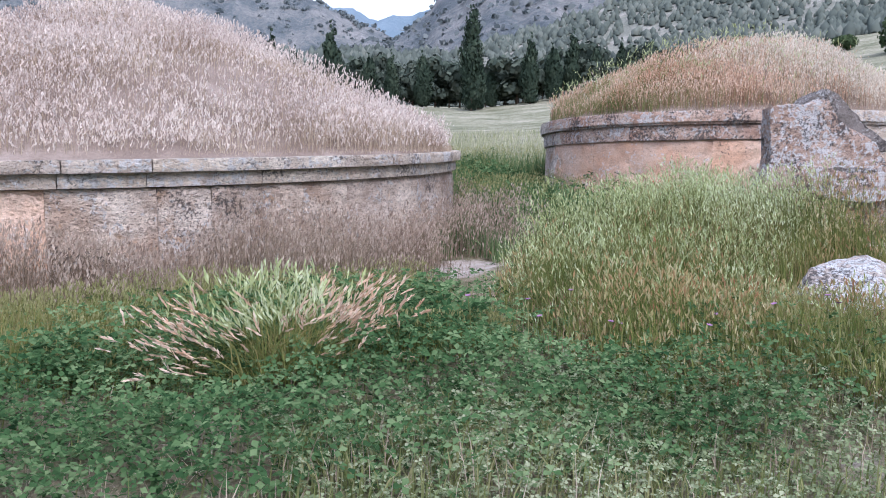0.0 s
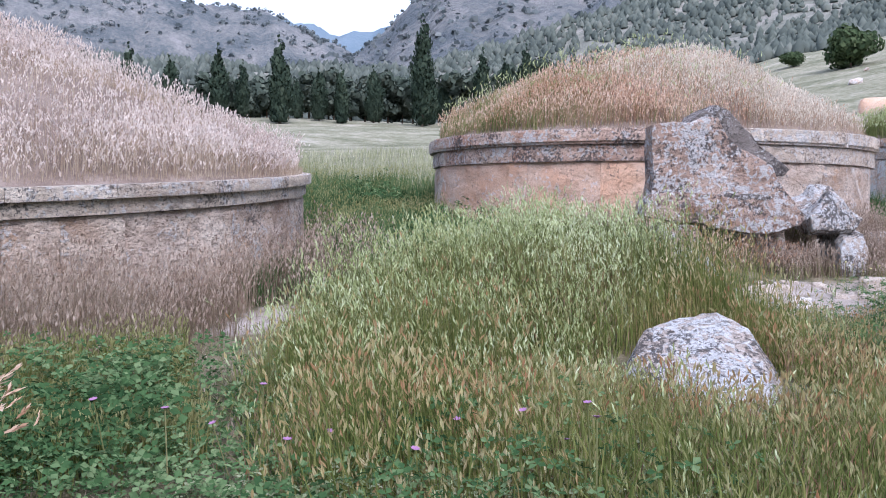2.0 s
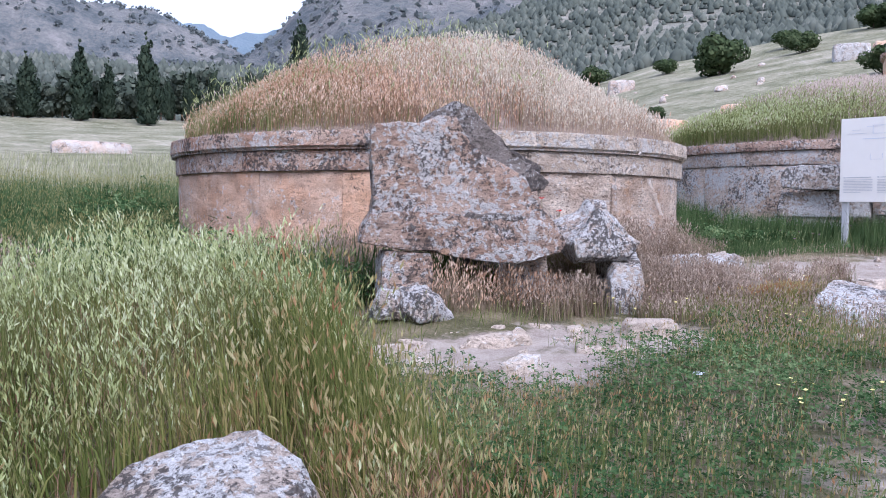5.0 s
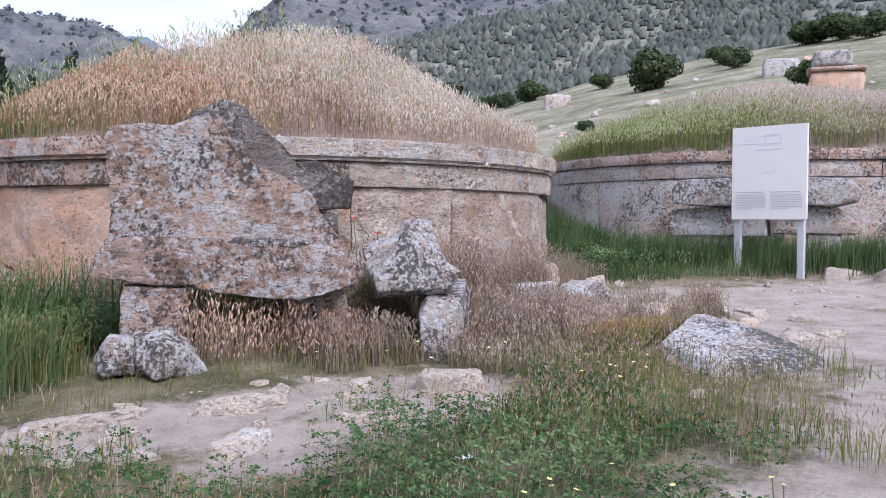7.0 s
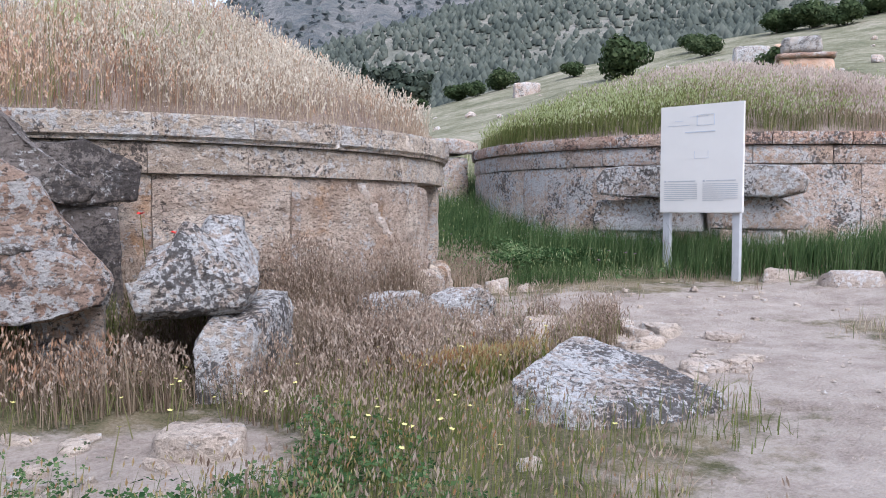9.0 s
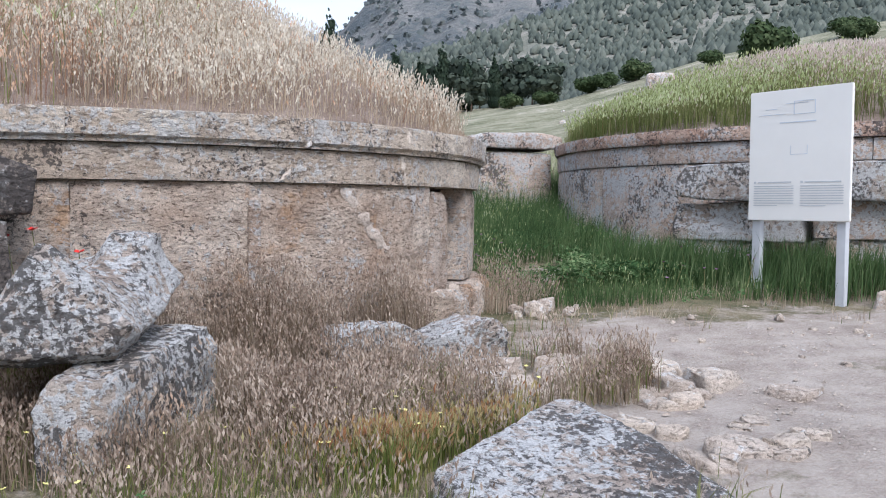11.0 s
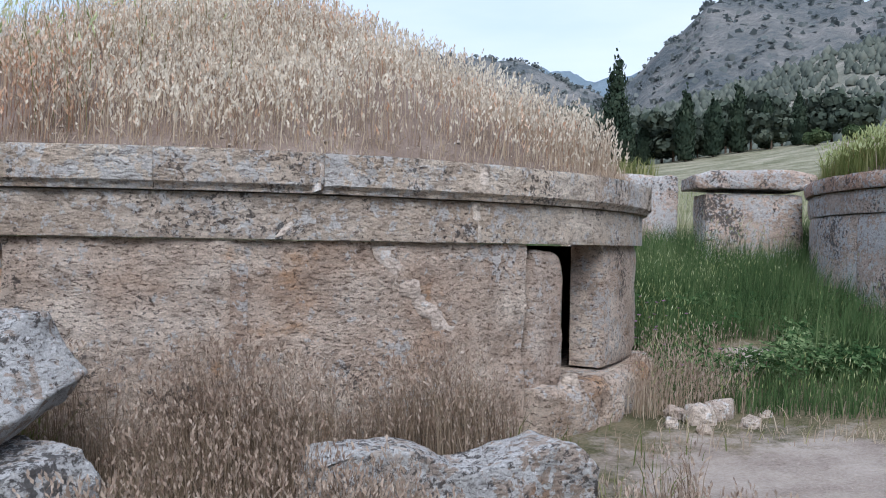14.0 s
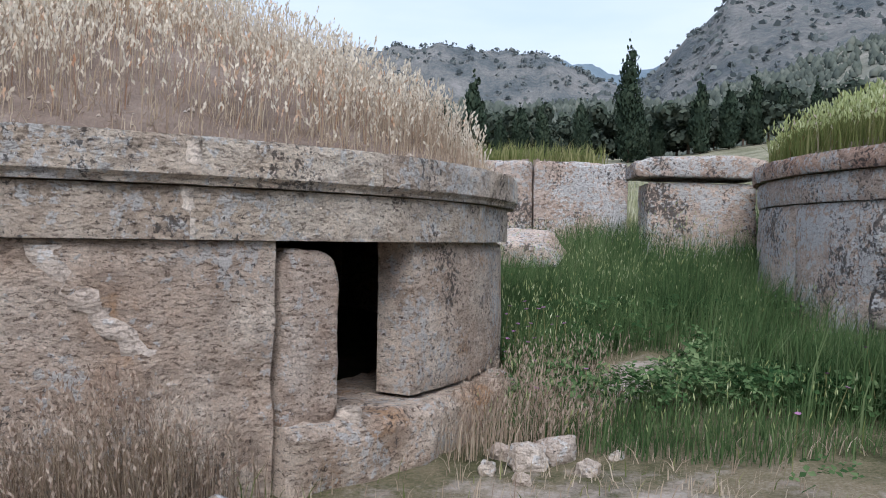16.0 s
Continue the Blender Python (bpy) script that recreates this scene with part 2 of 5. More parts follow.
OAT_GREEN = plant_material("green_oat_heads", [(0.05, (0.25, 0.21, 0.09)), (0.25, (0.31, 0.35, 0.14)), (0.55, (0.46, 0.51, 0.255)), (0.9, (0.70, 0.73, 0.49))])
OAT_BROWN = plant_material("brown_grass_heads", [(0.1, (0.21, 0.145, 0.11)), (0.4, (0.37, 0.285, 0.22)), (0.9, (0.62, 0.52, 0.425))], scale=1.8)
STEM_DRY = plant_material("dry_stems", [(0.1, (0.25, 0.18, 0.135)), (0.5, (0.45, 0.36, 0.265)), (0.9, (0.64, 0.55, 0.43))])
OAT_RUST = plant_material("rusty_grass_heads", [(0.1, (0.36, 0.16, 0.085)), (0.3, (0.42, 0.27, 0.14)), (0.6, (0.42, 0.38, 0.18)), (0.9, (0.60, 0.53, 0.33))], scale=1.5)
OAT_OLIVE = plant_material("olive_grass_heads", [(0.1, (0.17, 0.16, 0.06)), (0.45, (0.28, 0.28, 0.115)), (0.8, (0.40, 0.385, 0.19)), (0.95, (0.52, 0.46, 0.28))], scale=1.5)
BLADE_YELLOW = plant_material("yellow_green_blades", [(0.1, (0.08, 0.11, 0.03)), (0.45, (0.17, 0.205, 0.06)), (0.75, (0.28, 0.27, 0.095)), (0.95, (0.42, 0.31, 0.15))])
STEM_BROWN = plant_material("brown_stems", [(0.1, (0.13, 0.09, 0.065)), (0.5, (0.27, 0.21, 0.15)), (0.9, (0.44, 0.36, 0.265))])
STEM_RED = plant_material("reddish_stems", [(0.1, (0.22, 0.115, 0.08)), (0.5, (0.36, 0.23, 0.15)), (0.9, (0.50, 0.38, 0.25))])
STEM_GREEN = plant_material("green_stems", [(0.08, (0.22, 0.115, 0.06)), (0.2, (0.09, 0.11, 0.035)), (0.5, (0.16, 0.18, 0.062)), (0.9, (0.29, 0.275, 0.135))])
BLADE_LUSH = plant_material("lush_blades", [(0.1, (0.045, 0.08, 0.032)), (0.5, (0.095, 0.155, 0.06)), (0.9, (0.22, 0.27, 0.13))])
BLADE_OLIVE = plant_material("olive_blades", [(0.1, (0.09, 0.12, 0.035)), (0.5, (0.19, 0.215, 0.08)), (0.9, (0.38, 0.35, 0.18))])
LEAF_CLOVER = plant_material("clover_leaves", [(0.1, (0.028, 0.066, 0.026)), (0.5, (0.08, 0.145, 0.056)), (0.9, (0.23, 0.30, 0.145))])
LEAF_PALE = plant_material("pale_weed_leaves", [(0.1, (0.10, 0.13, 0.06)), (0.5, (0.22, 0.26, 0.135)), (0.9, (0.44, 0.46, 0.30))])
TREE_DARK = plant_material("cypress_foliage", [(0.1, (0.025, 0.038, 0.028)), (0.6, (0.048, 0.068, 0.046)), (0.95, (0.09, 0.11, 0.075))], through_light=0.1, scale=0.3)
TREE_PINE = plant_material("pine_foliage", [(0.1, (0.045, 0.06, 0.048)), (0.6, (0.085, 0.105, 0.08)), (0.95, (0.15, 0.165, 0.125))], through_light=0.15, scale=0.1)
# far foliage lightened and greyed: the haze of distance is mixed into its colour
WOODS_LEAF_HAZED = plant_material("hazed_pine_foliage", [(0.1, (0.085, 0.10, 0.088)), (0.6, (0.135, 0.153, 0.128)), (0.95, (0.21, 0.222, 0.185))], through_light=0.2, scale=0.03)
SCRUB_LEAF_HAZED = plant_material("hazed_scrub_foliage", [(0.1, (0.12, 0.14, 0.145)), (0.6, (0.165, 0.185, 0.18)), (0.95, (0.23, 0.24, 0.225))], through_light=0.2, scale=0.02)
BUSH_LEAF = plant_material("bush_foliage", [(0.1, (0.04, 0.062, 0.03)), (0.6, (0.075, 0.105, 0.05)), (0.95, (0.14, 0.17, 0.085))], through_light=0.2, scale=0.4)
BARK = plain_material("bark", (0.12, 0.085, 0.06), 0.9, 0.4)
POPPY_RED = plain_material("poppy_petal", (0.62, 0.025, 0.015), 0.6)
FLOWER_PURPLE = plain_material("purple_petal", (0.27, 0.13, 0.24), 0.6)
FLOWER_YELLOW = plain_material("yellow_petal", (0.68, 0.62, 0.22), 0.6)
MORTAR = stone_material("repair_mortar", (0.56, 0.48, 0.41), (0.66, 0.59, 0.52), (0.33, 0.27, 0.23), 0.2, 0.05, 0.0, 0.6, 0.1)
SIGN_WHITE = plain_material("sign_panel_white", (0.80, 0.78, 0.74), 0.4, 0.04, 0.0, 2.0)
SIGN_POST = plain_material("sign_post_grey", (0.52, 0.53, 0.55), 0.45, 0.08)
SIGN_INK = plain_material("sign_ink_grey", (0.55, 0.56, 0.58), 0.6)
SIGN_BLUE = plain_material("sign_plan_blue", (0.60, 0.64, 0.71), 0.6)


# ---- builders ----
def part(name, bm, material, parent=None, label=""):
    me = bpy.data.meshes.new(name)
    bm.to_mesh(me)
    bm.free()
    me.materials.append(material)
    ob = new(name, me)
    ob.parent = parent
    if label:
        ob["label"] = label
    return ob


def base_at(name, x, y, z, label, category, group="", kind=""):
    ob = new(name)
    ob.location = (x, y, z)
    return tagged(ob, label, category, group, kind)


def sheet(name, verts, quads, tris, materials, quad_mat=0, tri_mat=0, smooth=False):
    """One mesh from arrays of corners and faces."""
    quads, tris = np.asarray(quads, np.int32).reshape(-1, 4), np.asarray(tris, np.int32).reshape(-1, 3)
    me = bpy.data.meshes.new(name)
    me.vertices.add(len(verts))
    me.vertices.foreach_set("co", np.ascontiguousarray(verts, np.float32).ravel())
    me.loops.add(quads.size + tris.size)
    me.loops.foreach_set("vertex_index", np.concatenate([quads.ravel(), tris.ravel()]))
    me.polygons.add(len(quads) + len(tris))
    starts = np.concatenate([np.arange(len(quads)) * 4, quads.size + np.arange(len(tris)) * 3]).astype(np.int32)
    me.polygons.foreach_set("loop_start", starts)
    index = np.concatenate([np.broadcast_to(quad_mat, len(quads)), np.broadcast_to(tri_mat, len(tris))]).astype(np.int32)
    for m in materials:
        me.materials.append(m)
    me.polygons.foreach_set("material_index", index)
    me.polygons.foreach_set("use_smooth", np.full(len(index), smooth))
    me.update(calc_edges=True)
    return new(name, me)


def waves(x, y, k, seed):
    """Smooth uneven ground, about -1 to 1."""
    r = np.random.RandomState(seed)
    v = 0
    for i in range(5):
        a, p, f = r.uniform(0, 6.28), r.uniform(0, 6.28), k * r.uniform(0.6, 1.9)
        v = v + np.sin(f * (x * np.cos(a) + y * np.sin(a)) + p) * 0.4
    return v


# ---- the lie of the land ----
MID = (10.0, 8.0)
AZ = [-180, -75, -58, -40, -31, -17, 0, 20, 60, 180]
CREST = [4, 12, 11.8, 9.3, 6.7, 5.2, 5.2, 5.0, 3.0, 4]
WOODS = [5, 15, 14.6, 13.8, 12.3, 8.2, 8.2, 8.0, 5, 5]
ROCKY_AZ = [-180, -75, -60, -40, -29, -24, -20, -18.8, -16.5, -14.3, -9, 20, 180]
ROCKY = [5, 16.5, 15.6, 14.2, 14.2, 15, 14.6, 13.2, 11, 9.2, 7.5, 6.5, 5]
LEFT_AZ = [-180, -75, -20, -16, -13, -11, -9, -3, 4, 12, 30, 60, 180]
LEFT = [5, 6, 7, 8.2, 9.7, 10.8, 11.5, 12.0, 11.7, 11.9, 11, 9, 5]
FAR_AZ = [-180, -40, -16, -13, -10, -4, 60, 180]
FAR = [6, 9, 11.0, 10.7, 11.1, 10.7, 9, 6]


def plain_height(x, y):
    h = 0.0386 * x + 0.038 * y - 0.073
    h = h + 0.10 * np.clip(y - 15.5, 0, 8) + 0.06 * np.clip(x - 18.5, 0, 10)
    h = h + 0.58 * np.exp(-((x - 5.8) / 1.6) ** 2 - ((y - 8.8) / 1.25) ** 2)
    h = h + 0.14 * np.exp(-((x - 9.5) / 1.3) ** 2 - ((y - 11.1) / 0.75) ** 2)
    return h + 0.03 * waves(x, y, 1.3, 3)


def height(x, y):
    """Ground height at x, y (arrays or numbers)."""
    x, y = np.asarray(x, float), np.asarray(y, float)
    dx, dy = x - MID[0], y - MID[1]
    r = np.maximum(np.hypot(dx, dy), 1e-3)
    az = np.degrees(np.arctan2(-dx, dy))
    el = lambda a, e: np.tan(np.radians(np.interp(az, a, e)))
    crest, woods, rocky, left, far = el(AZ, CREST), el(AZ, WOODS), el(ROCKY_AZ, ROCKY), el(LEFT_AZ, LEFT), el(FAR_AZ, FAR)
    stops = [(22, None), (130, crest), (190, crest * 0.97), (480, woods), (650, woods * 0.86), (1150, rocky), (1500, rocky * 0.8), (1900, left), (2400, left * 0.8), (3300, far), (4300, far * 0.7)]
    near = plain_height(MID[0] + dx * np.minimum(1, 22 / r), MID[1] + dy * np.minimum(1, 22 / r))
    t = near / 22 - 1.9 / 22
    lr = np.log(r)
    for (r0, _), (r1, e1) in zip(stops, stops[1:]):
        k = np.clip((lr - math.log(r0)) / (math.log(r1) - math.log(r0)), 0, 1)
        k = k * k * (3 - 2 * k) if r0 > 150 else k
        t = t + (e1 - t) * k
    h = np.where(r < 22, plain_height(x, y), 1.9 + t * r)
    rough = np.clip((r - 260) / 300, 0, 1) * r * 0.012
    ang = np.radians(az)
    h = h + rough * (0.35 * waves(ang * 40, lr * 10, 1.0, 5) + 0.3 * waves(ang * 110, lr * 26, 1.0, 6) + 0.18 * waves(ang * 330, lr * 70, 1.0, 7))
    return h + np.clip((r - 22) / 60, 0, 1) * np.clip(1 - (r - 300) / 300, 0, 1) * 0.4 * waves(x, y, 0.11, 8)


TRACKS = [(0, 0, 5.5, 2.6, 1.3), (5.5, 2.6, 10, 4.6, 1.2), (10, 4.6, 14.8, 7.2, 1.5), (14.9, 7.0, 15.9, 10.6, 1.4), (15.9, 10.4, 15.9, 12.3, 1.15),
          (15.6, 12.4, 18.2, 11.1, 0.9), (18.2, 11.2, 24, 8.8, 1.5), (7.9, 9.6, 10.9, 9.75, 0.5), (9.0, 8.7, 10.8, 9.2, 0.45),
          (3.3, 10.0, 3.9, 11.0, 0.4), (16.6, 15.6, 17.1, 16.1, 0.35), (7.0, 5.5, 7.8, 5.0, 0.35), (14.0, 11.0, 15.2, 11.4, 0.4), (14.2, 9.8, 15.6, 10.6, 0.7)]


def trodden(x, y):
    """How bare the ground is: 1 on the middle of a track, 0.5 at its edge."""
    best = np.zeros(np.shape(x))
    for x0, y0, x1, y1, w in TRACKS:
        k = np.clip(((x - x0) * (x1 - x0) + (y - y0) * (y1 - y0)) / ((x1 - x0) ** 2 + (y1 - y0) ** 2), 0, 1)
        d = np.hypot(x - x0 - k * (x1 - x0), y - y0 - k * (y1 - y0))
        best = np.maximum(best, np.clip(1 - 0.5 * d / w, 0, 1))
    return best


az_steps = np.radians(np.concatenate([np.arange(-80, 45, 0.42), np.arange(45, 280, 2.0)]))
rings = np.concatenate([np.linspace(0.05, 14, 78), 14 * np.exp(np.linspace(0.03, math.log(4300 / 14), 150))])
RR, AA = np.meshgrid(rings, az_steps, indexing="ij")
gx, gy = MID[0] - RR * np.sin(AA), MID[1] + RR * np.cos(AA)
gz = height(gx, gy) - 0.05 * trodden(gx, gy)
na, nr = len(az_steps), len(rings)
i, j = np.meshgrid(np.arange(nr - 1), np.arange(na), indexing="ij")
faces = np.stack([i * na + j, i * na + (j + 1) % na, (i + 1) * na + (j + 1) % na, (i + 1) * na + j], -1).reshape(-1, 4)[:, ::-1]
mid_r = np.repeat(rings[:-1], na)
# the two outermost zones carry haze in their colour
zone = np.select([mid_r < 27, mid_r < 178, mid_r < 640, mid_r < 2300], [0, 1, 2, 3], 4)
ground = sheet("ground", np.stack([gx, gy, gz], -1).reshape(-1, 3), faces, np.zeros((0, 3)), [GROUND, MEADOW, FOREST_FLOOR, MOUNTAIN_HAZED, FAR_RANGE_HAZED], zone, 0, True)
layer = ground.data.attributes.new("trodden", "FLOAT", "POINT")
layer.data.foreach_set("value", trodden(gx, gy).ravel().astype(np.float32))
tagged(ground, "sandy path and meadow rising to rocky wooded mountains", "ground", kind="structure")


# ---- stone shapes ----
def roughen(bm, amount, scale, seed, chip=0.0):
    off = Vector((seed * 3.7, seed * 1.9, seed * 5.3))
    bm.normal_update()
    moves = []
    for v in bm.verts:
        p = v.co * scale + off
        d = noise.noise(p) + 0.55 * noise.noise(p * 2.3) + 0.35 * noise.noise(p * 5.1) + 0.22 * noise.noise(p * 11.3) - 0.5 * max(0.0, 0.12 - abs(noise.noise(p * 1.7)))
        c = max(0.0, noise.noise(v.co * scale * 0.8 + off * 1.7) - 0.15) * chip
        moves.append(v.normal * (d * amount - c))
    for v, m in zip(bm.verts, moves):
        v.co += m


def finish(bm, edge, rounds=1, smooth=0.35):
    bmesh.ops.triangulate(bm, faces=bm.faces)
    for _ in range(8):
        long_edges = [e for e in bm.edges if e.calc_length() > edge]
        if not long_edges:
            break
        bmesh.ops.subdivide_edges(bm, edges=long_edges, cuts=1)
        bmesh.ops.triangulate(bm, faces=bm.faces)
    for _ in range(rounds):
        bmesh.ops.smooth_vert(bm, verts=bm.verts, factor=smooth, use_axis_x=True, use_axis_y=True, use_axis_z=True)


def shade_smooth(bm):
    for f in bm.faces:
        f.smooth = True
    return bm


def prism(outline, depth, edge=0.12, amount=0.02, scale=3.0, seed=1, taper=0.0, chip=0.03, rounds=2):
    """A slab cut to an outline in its x-z plane, depth along y, edges worn."""
    bm = bmesh.new()
    cx, cz = sum(p[0] for p in outline) / len(outline), sum(p[1] for p in outline) / len(outline)
    front = [bm.verts.new((x, 0, z)) for x, z in outline]
    back = [bm.verts.new((cx + (x - cx) * (1 - taper), depth, cz + (z - cz) * (1 - taper))) for x, z in outline]
    bm.faces.new(front)
    bm.faces.new(back[::-1])
    for k in range(len(front)):
        n = (k + 1) % len(front)
        bm.faces.new((front[n], front[k], back[k], back[n]))
    bmesh.ops.recalc_face_normals(bm, faces=bm.faces)
    finish(bm, edge, rounds)
    roughen(bm, amount, scale, seed, chip)
    return shade_smooth(bm)


def hull_rock(corners, edge=0.1, amount=0.03, scale=3.0, seed=1, chip=0.04, rounds=2):
    """A boulder: the hull of a few corners, worn and pitted."""
    bm = bmesh.new()
    for c in corners:
        bm.verts.new(c)
    made = bmesh.ops.convex_hull(bm, input=bm.verts)
    bmesh.ops.delete(bm, geom=[g for g in made["geom_interior"] if isinstance(g, bmesh.types.BMVert)], context="VERTS")
    bmesh.ops.recalc_face_normals(bm, faces=bm.faces)
    finish(bm, edge, rounds)
    roughen(bm, amount, scale, seed, chip)
    return shade_smooth(bm)


def loft(rings, edge=0.04, amount=0.015, scale=4.0, seed=1, chip=0.03, rounds=1):
    """A worn block through a row of closed sections, each with the same number of corners."""
    bm = bmesh.new()
    rows = [[bm.verts.new(c) for c in ring] for ring in rings]
    n = len(rows[0])
    for a, b in zip(rows, rows[1:]):
        for k in range(n):
            bm.faces.new((a[k], a[(k + 1) % n], b[(k + 1) % n], b[k]))
    bm.faces.new(rows[0][::-1])
    bm.faces.new(rows[-1])
    bmesh.ops.recalc_face_normals(bm, faces=bm.faces)
    finish(bm, edge, rounds)
    roughen(bm, amount, scale, seed, chip)
    return shade_smooth(bm)


def stone_lump(sx, sy, sz, seed, flat=0.6):
    """A small loose stone with its base at z = 0."""
    r = random.Random(seed)
    pts = []
    for cx in (-1, 1):
        for cy in (-1, 1):
            for cz in (0, 1):
                q = r.uniform(0.55, 1.0) if cz else r.uniform(0.8, 1.05)
                pts.append((sx / 2 * cx * q * r.uniform(0.75, 1), sy / 2 * cy * q * r.uniform(0.75, 1), sz * (r.uniform(0.55, 1.0) if cz else 0.02)))
    pts += [(sx * r.uniform(-0.2, 0.2), sy * r.uniform(-0.2, 0.2), sz), (sx * 0.55, 0, sz * 0.4), (-sx * 0.52, sy * 0.1, sz * 0.35), (0, sy * 0.55, sz * 0.4), (0, -sy * 0.55, sz * 0.4)]
    return hull_rock(pts, max(sx, sy) / 9, min(sx, sy, sz) * 0.06, 3.0 / max(sx, 0.1), seed, 0.03, 1)


def ring_block(r_out, r_in, a0, a1, z0, z1, seed, rough=0.012, worn=0.02, du=0.1, dv=0.1, chip=0.02, steps=()):
    """A curved ashlar of a round wall about the origin: worn front, straight joints. steps: (height share, set-back)."""
    bm = bmesh.new()
    a0, a1 = radians(a0), radians(a1)
    nu, nv = max(3, int(r_out * (a1 - a0) / du)), max(3, int((z1 - z0) / dv))
    rows = []
    off = Vector((seed * 2.3, seed * 4.1, seed * 1.3))
    for k in range(nv + 1):
        v = k / nv
        row = []
        for m in range(nu + 1):
            u = m / nu
            a, z = a0 + (a1 - a0) * u, z0 + (z1 - z0) * v
            eu, ev = min(u, 1 - u) * nu, min(v, 1 - v) * nv
            p = Vector((r_out * a * 4, z * 4, seed)) + off
            d = noise.noise(p) + 0.6 * noise.noise(p * 2.7)
            r = r_out + d * rough - max(0, noise.noise(p * 0.6) - 0.25) * chip
            r -= worn * (0.35 * (eu < 0.5) + 0.8 * (ev < 0.5))
            if ev < 0.5:
                z += (1 if v < 0.5 else -1) * abs(noise.noise(p * 1.3)) * worn * 0.6
            for share, back in steps:
                if v < share:
                    r -= back
            row.append(bm.verts.new((r * math.cos(a), r * math.sin(a), z)))
        rows.append(row)
    for k in range(nv):
        for m in range(nu):
            bm.faces.new((rows[k][m], rows[k][m + 1], rows[k + 1][m + 1], rows[k + 1][m]))
    rim = rows[0] + [r[-1] for r in rows[1:-1]] + rows[-1][::-1] + [r[0] for r in rows[-2:0:-1]]
    back = []
    for v in rim:
        s = r_in / math.hypot(v.co.x, v.co.y)
        back.append(bm.verts.new((v.co.x * s, v.co.y * s, v.co.z)))
    for k in range(len(rim)):
        n = (k + 1) % len(rim)
        bm.faces.new((rim[n], rim[k], back[k], back[n]))
    bm.faces.new(back[::-1])
    for f in bm.faces:
        f.smooth = len(f.verts) == 4
    return bm


def smooth_front(ob):
    ob.data.set_sharp_from_angle(angle=radians(35))
    return ob


class Tumulus:
    """A round tomb: drum of ashlar, cornice and a grown-over earth dome."""

    def __init__(self, x, y, radius, top, rise, tilt=(0, 0), seed=1, power=1.5):
        self.x, self.y, self.r, self.top, self.rise, self.tilt, self.seed, self.power = x, y, radius, top, rise, tilt, seed, power

    def dome(self, px, py):
        d = np.clip(np.hypot(px - self.x, py - self.y) / (self.r - 0.05), 0, 1)
        z = self.top - 0.03 + self.rise * (1 - d ** self.power)
        z = z + 0.10 * waves(px, py, 0.9, self.seed + 40) * (1 - d) + 0.025 * waves(px, py, 4.0, self.seed + 41) * (d < 0.97)
        return z + self.tilt[0] * (px - self.x) + self.tilt[1] * (py - self.y)

    def build(self, label):
        self.base = base_at("tumulus", self.x, self.y, 0, label, "tomb")
        self.base.matrix_basis = pose(self.x, self.y, 0, math.degrees(self.tilt[1]), -math.degrees(self.tilt[0]), 0)
        n, k = 120, 44
        R, A = np.meshgrid(np.linspace(0.02, self.r - 0.02, k), np.linspace(0, 2 * np.pi, n, endpoint=False), indexing="ij")
        px, py = self.x + R * np.cos(A), self.y + R * np.sin(A)
        z = self.dome(px, py) - self.tilt[0] * (px - self.x) - self.tilt[1] * (py - self.y)
        i, j = np.meshgrid(np.arange(k - 1), np.arange(n), indexing="ij")
        q = np.stack([i * n + j, (i + 1) * n + j, (i + 1) * n + (j + 1) % n, i * n + (j + 1) % n], -1).reshape(-1, 4)
        mound = sheet("mound", np.stack([px - self.x, py - self.y, z], -1).reshape(-1, 3), q, np.zeros((0, 3)), [MOUND_SOIL], 0, 0, True)
        mound.parent = self.base
        mound["label"] = "earth dome of bare brown soil under the dry grass"
        return self.base

    def course(self, name, joints, z0, z1, out, thick, material, **kw):
        """Ashlars between the joint angles given; the material may depend on the angle."""
        for k, (a0, a1) in enumerate(zip(joints, joints[1:])):
            gap = math.degrees(kw.get("gap", 0.006) / self.r)
            bm = ring_block(self.r + out, self.r + out - thick, a0 + gap, a1 - gap, z0, z1, self.seed * 50 + k + z0 * 7, **{q: v for q, v in kw.items() if q != "gap"})
            m = material((a0 + a1) / 2) if callable(material) else material
            smooth_front(part(name, bm, m, self.base))


# ---- the three tombs ----
# the tomb with the doorway
T2 = Tumulus(11.753, 16.445, 4.09, 2.84, 1.38, seed=2, power=1.9)
T2.build("round tumulus tomb, stone drum, dark doorway, dry grass dome")
# left ashlars: orange stone, with the warm light on that side added to the colour
warm_lit_side = lambda a: STONE_WARM if a < -105 or a > 120 else STONE_FRONT
rusty_side = lambda a: STONE_RUSTY if a < -105 or a > 120 else STONE_CORNICE
back_joints = [-8 + k * 13.6 for k in range(1, 15)]
upper = [-187, -165.0, -152.6, -131.7, -112, -97.5, -85.5, -72.6, -57.4, -42.2, -24, -8]
T2.course("wall_block", [-186, -165, -148.7, -131.2, -113, -97, -50.6], 0.6, 2.337, -0.02, 0.45, warm_lit_side, rough=0.024, dv=0.05, du=0.05, gap=0.003, worn=0.006, chip=0.06)
T2.course("wall_block", [-79.3, -77.9], 0.7, 2.20, 0.004, 0.1, STONE_FRONT, rough=0.006, worn=0.008, gap=0.001, du=0.03)
T2.course("pier", [-35.4, -8.5], 1.39, 2.35, -0.03, 0.28, STONE_FRONT, rough=0.016, worn=0.03, du=0.07, dv=0.07)
T2.course("threshold", [-50.2, -14], 0.65, 1.375, 0.13, 1.0, STONE_FRONT, rough=0.06, worn=0.07, du=0.08, dv=0.07, chip=0.12)
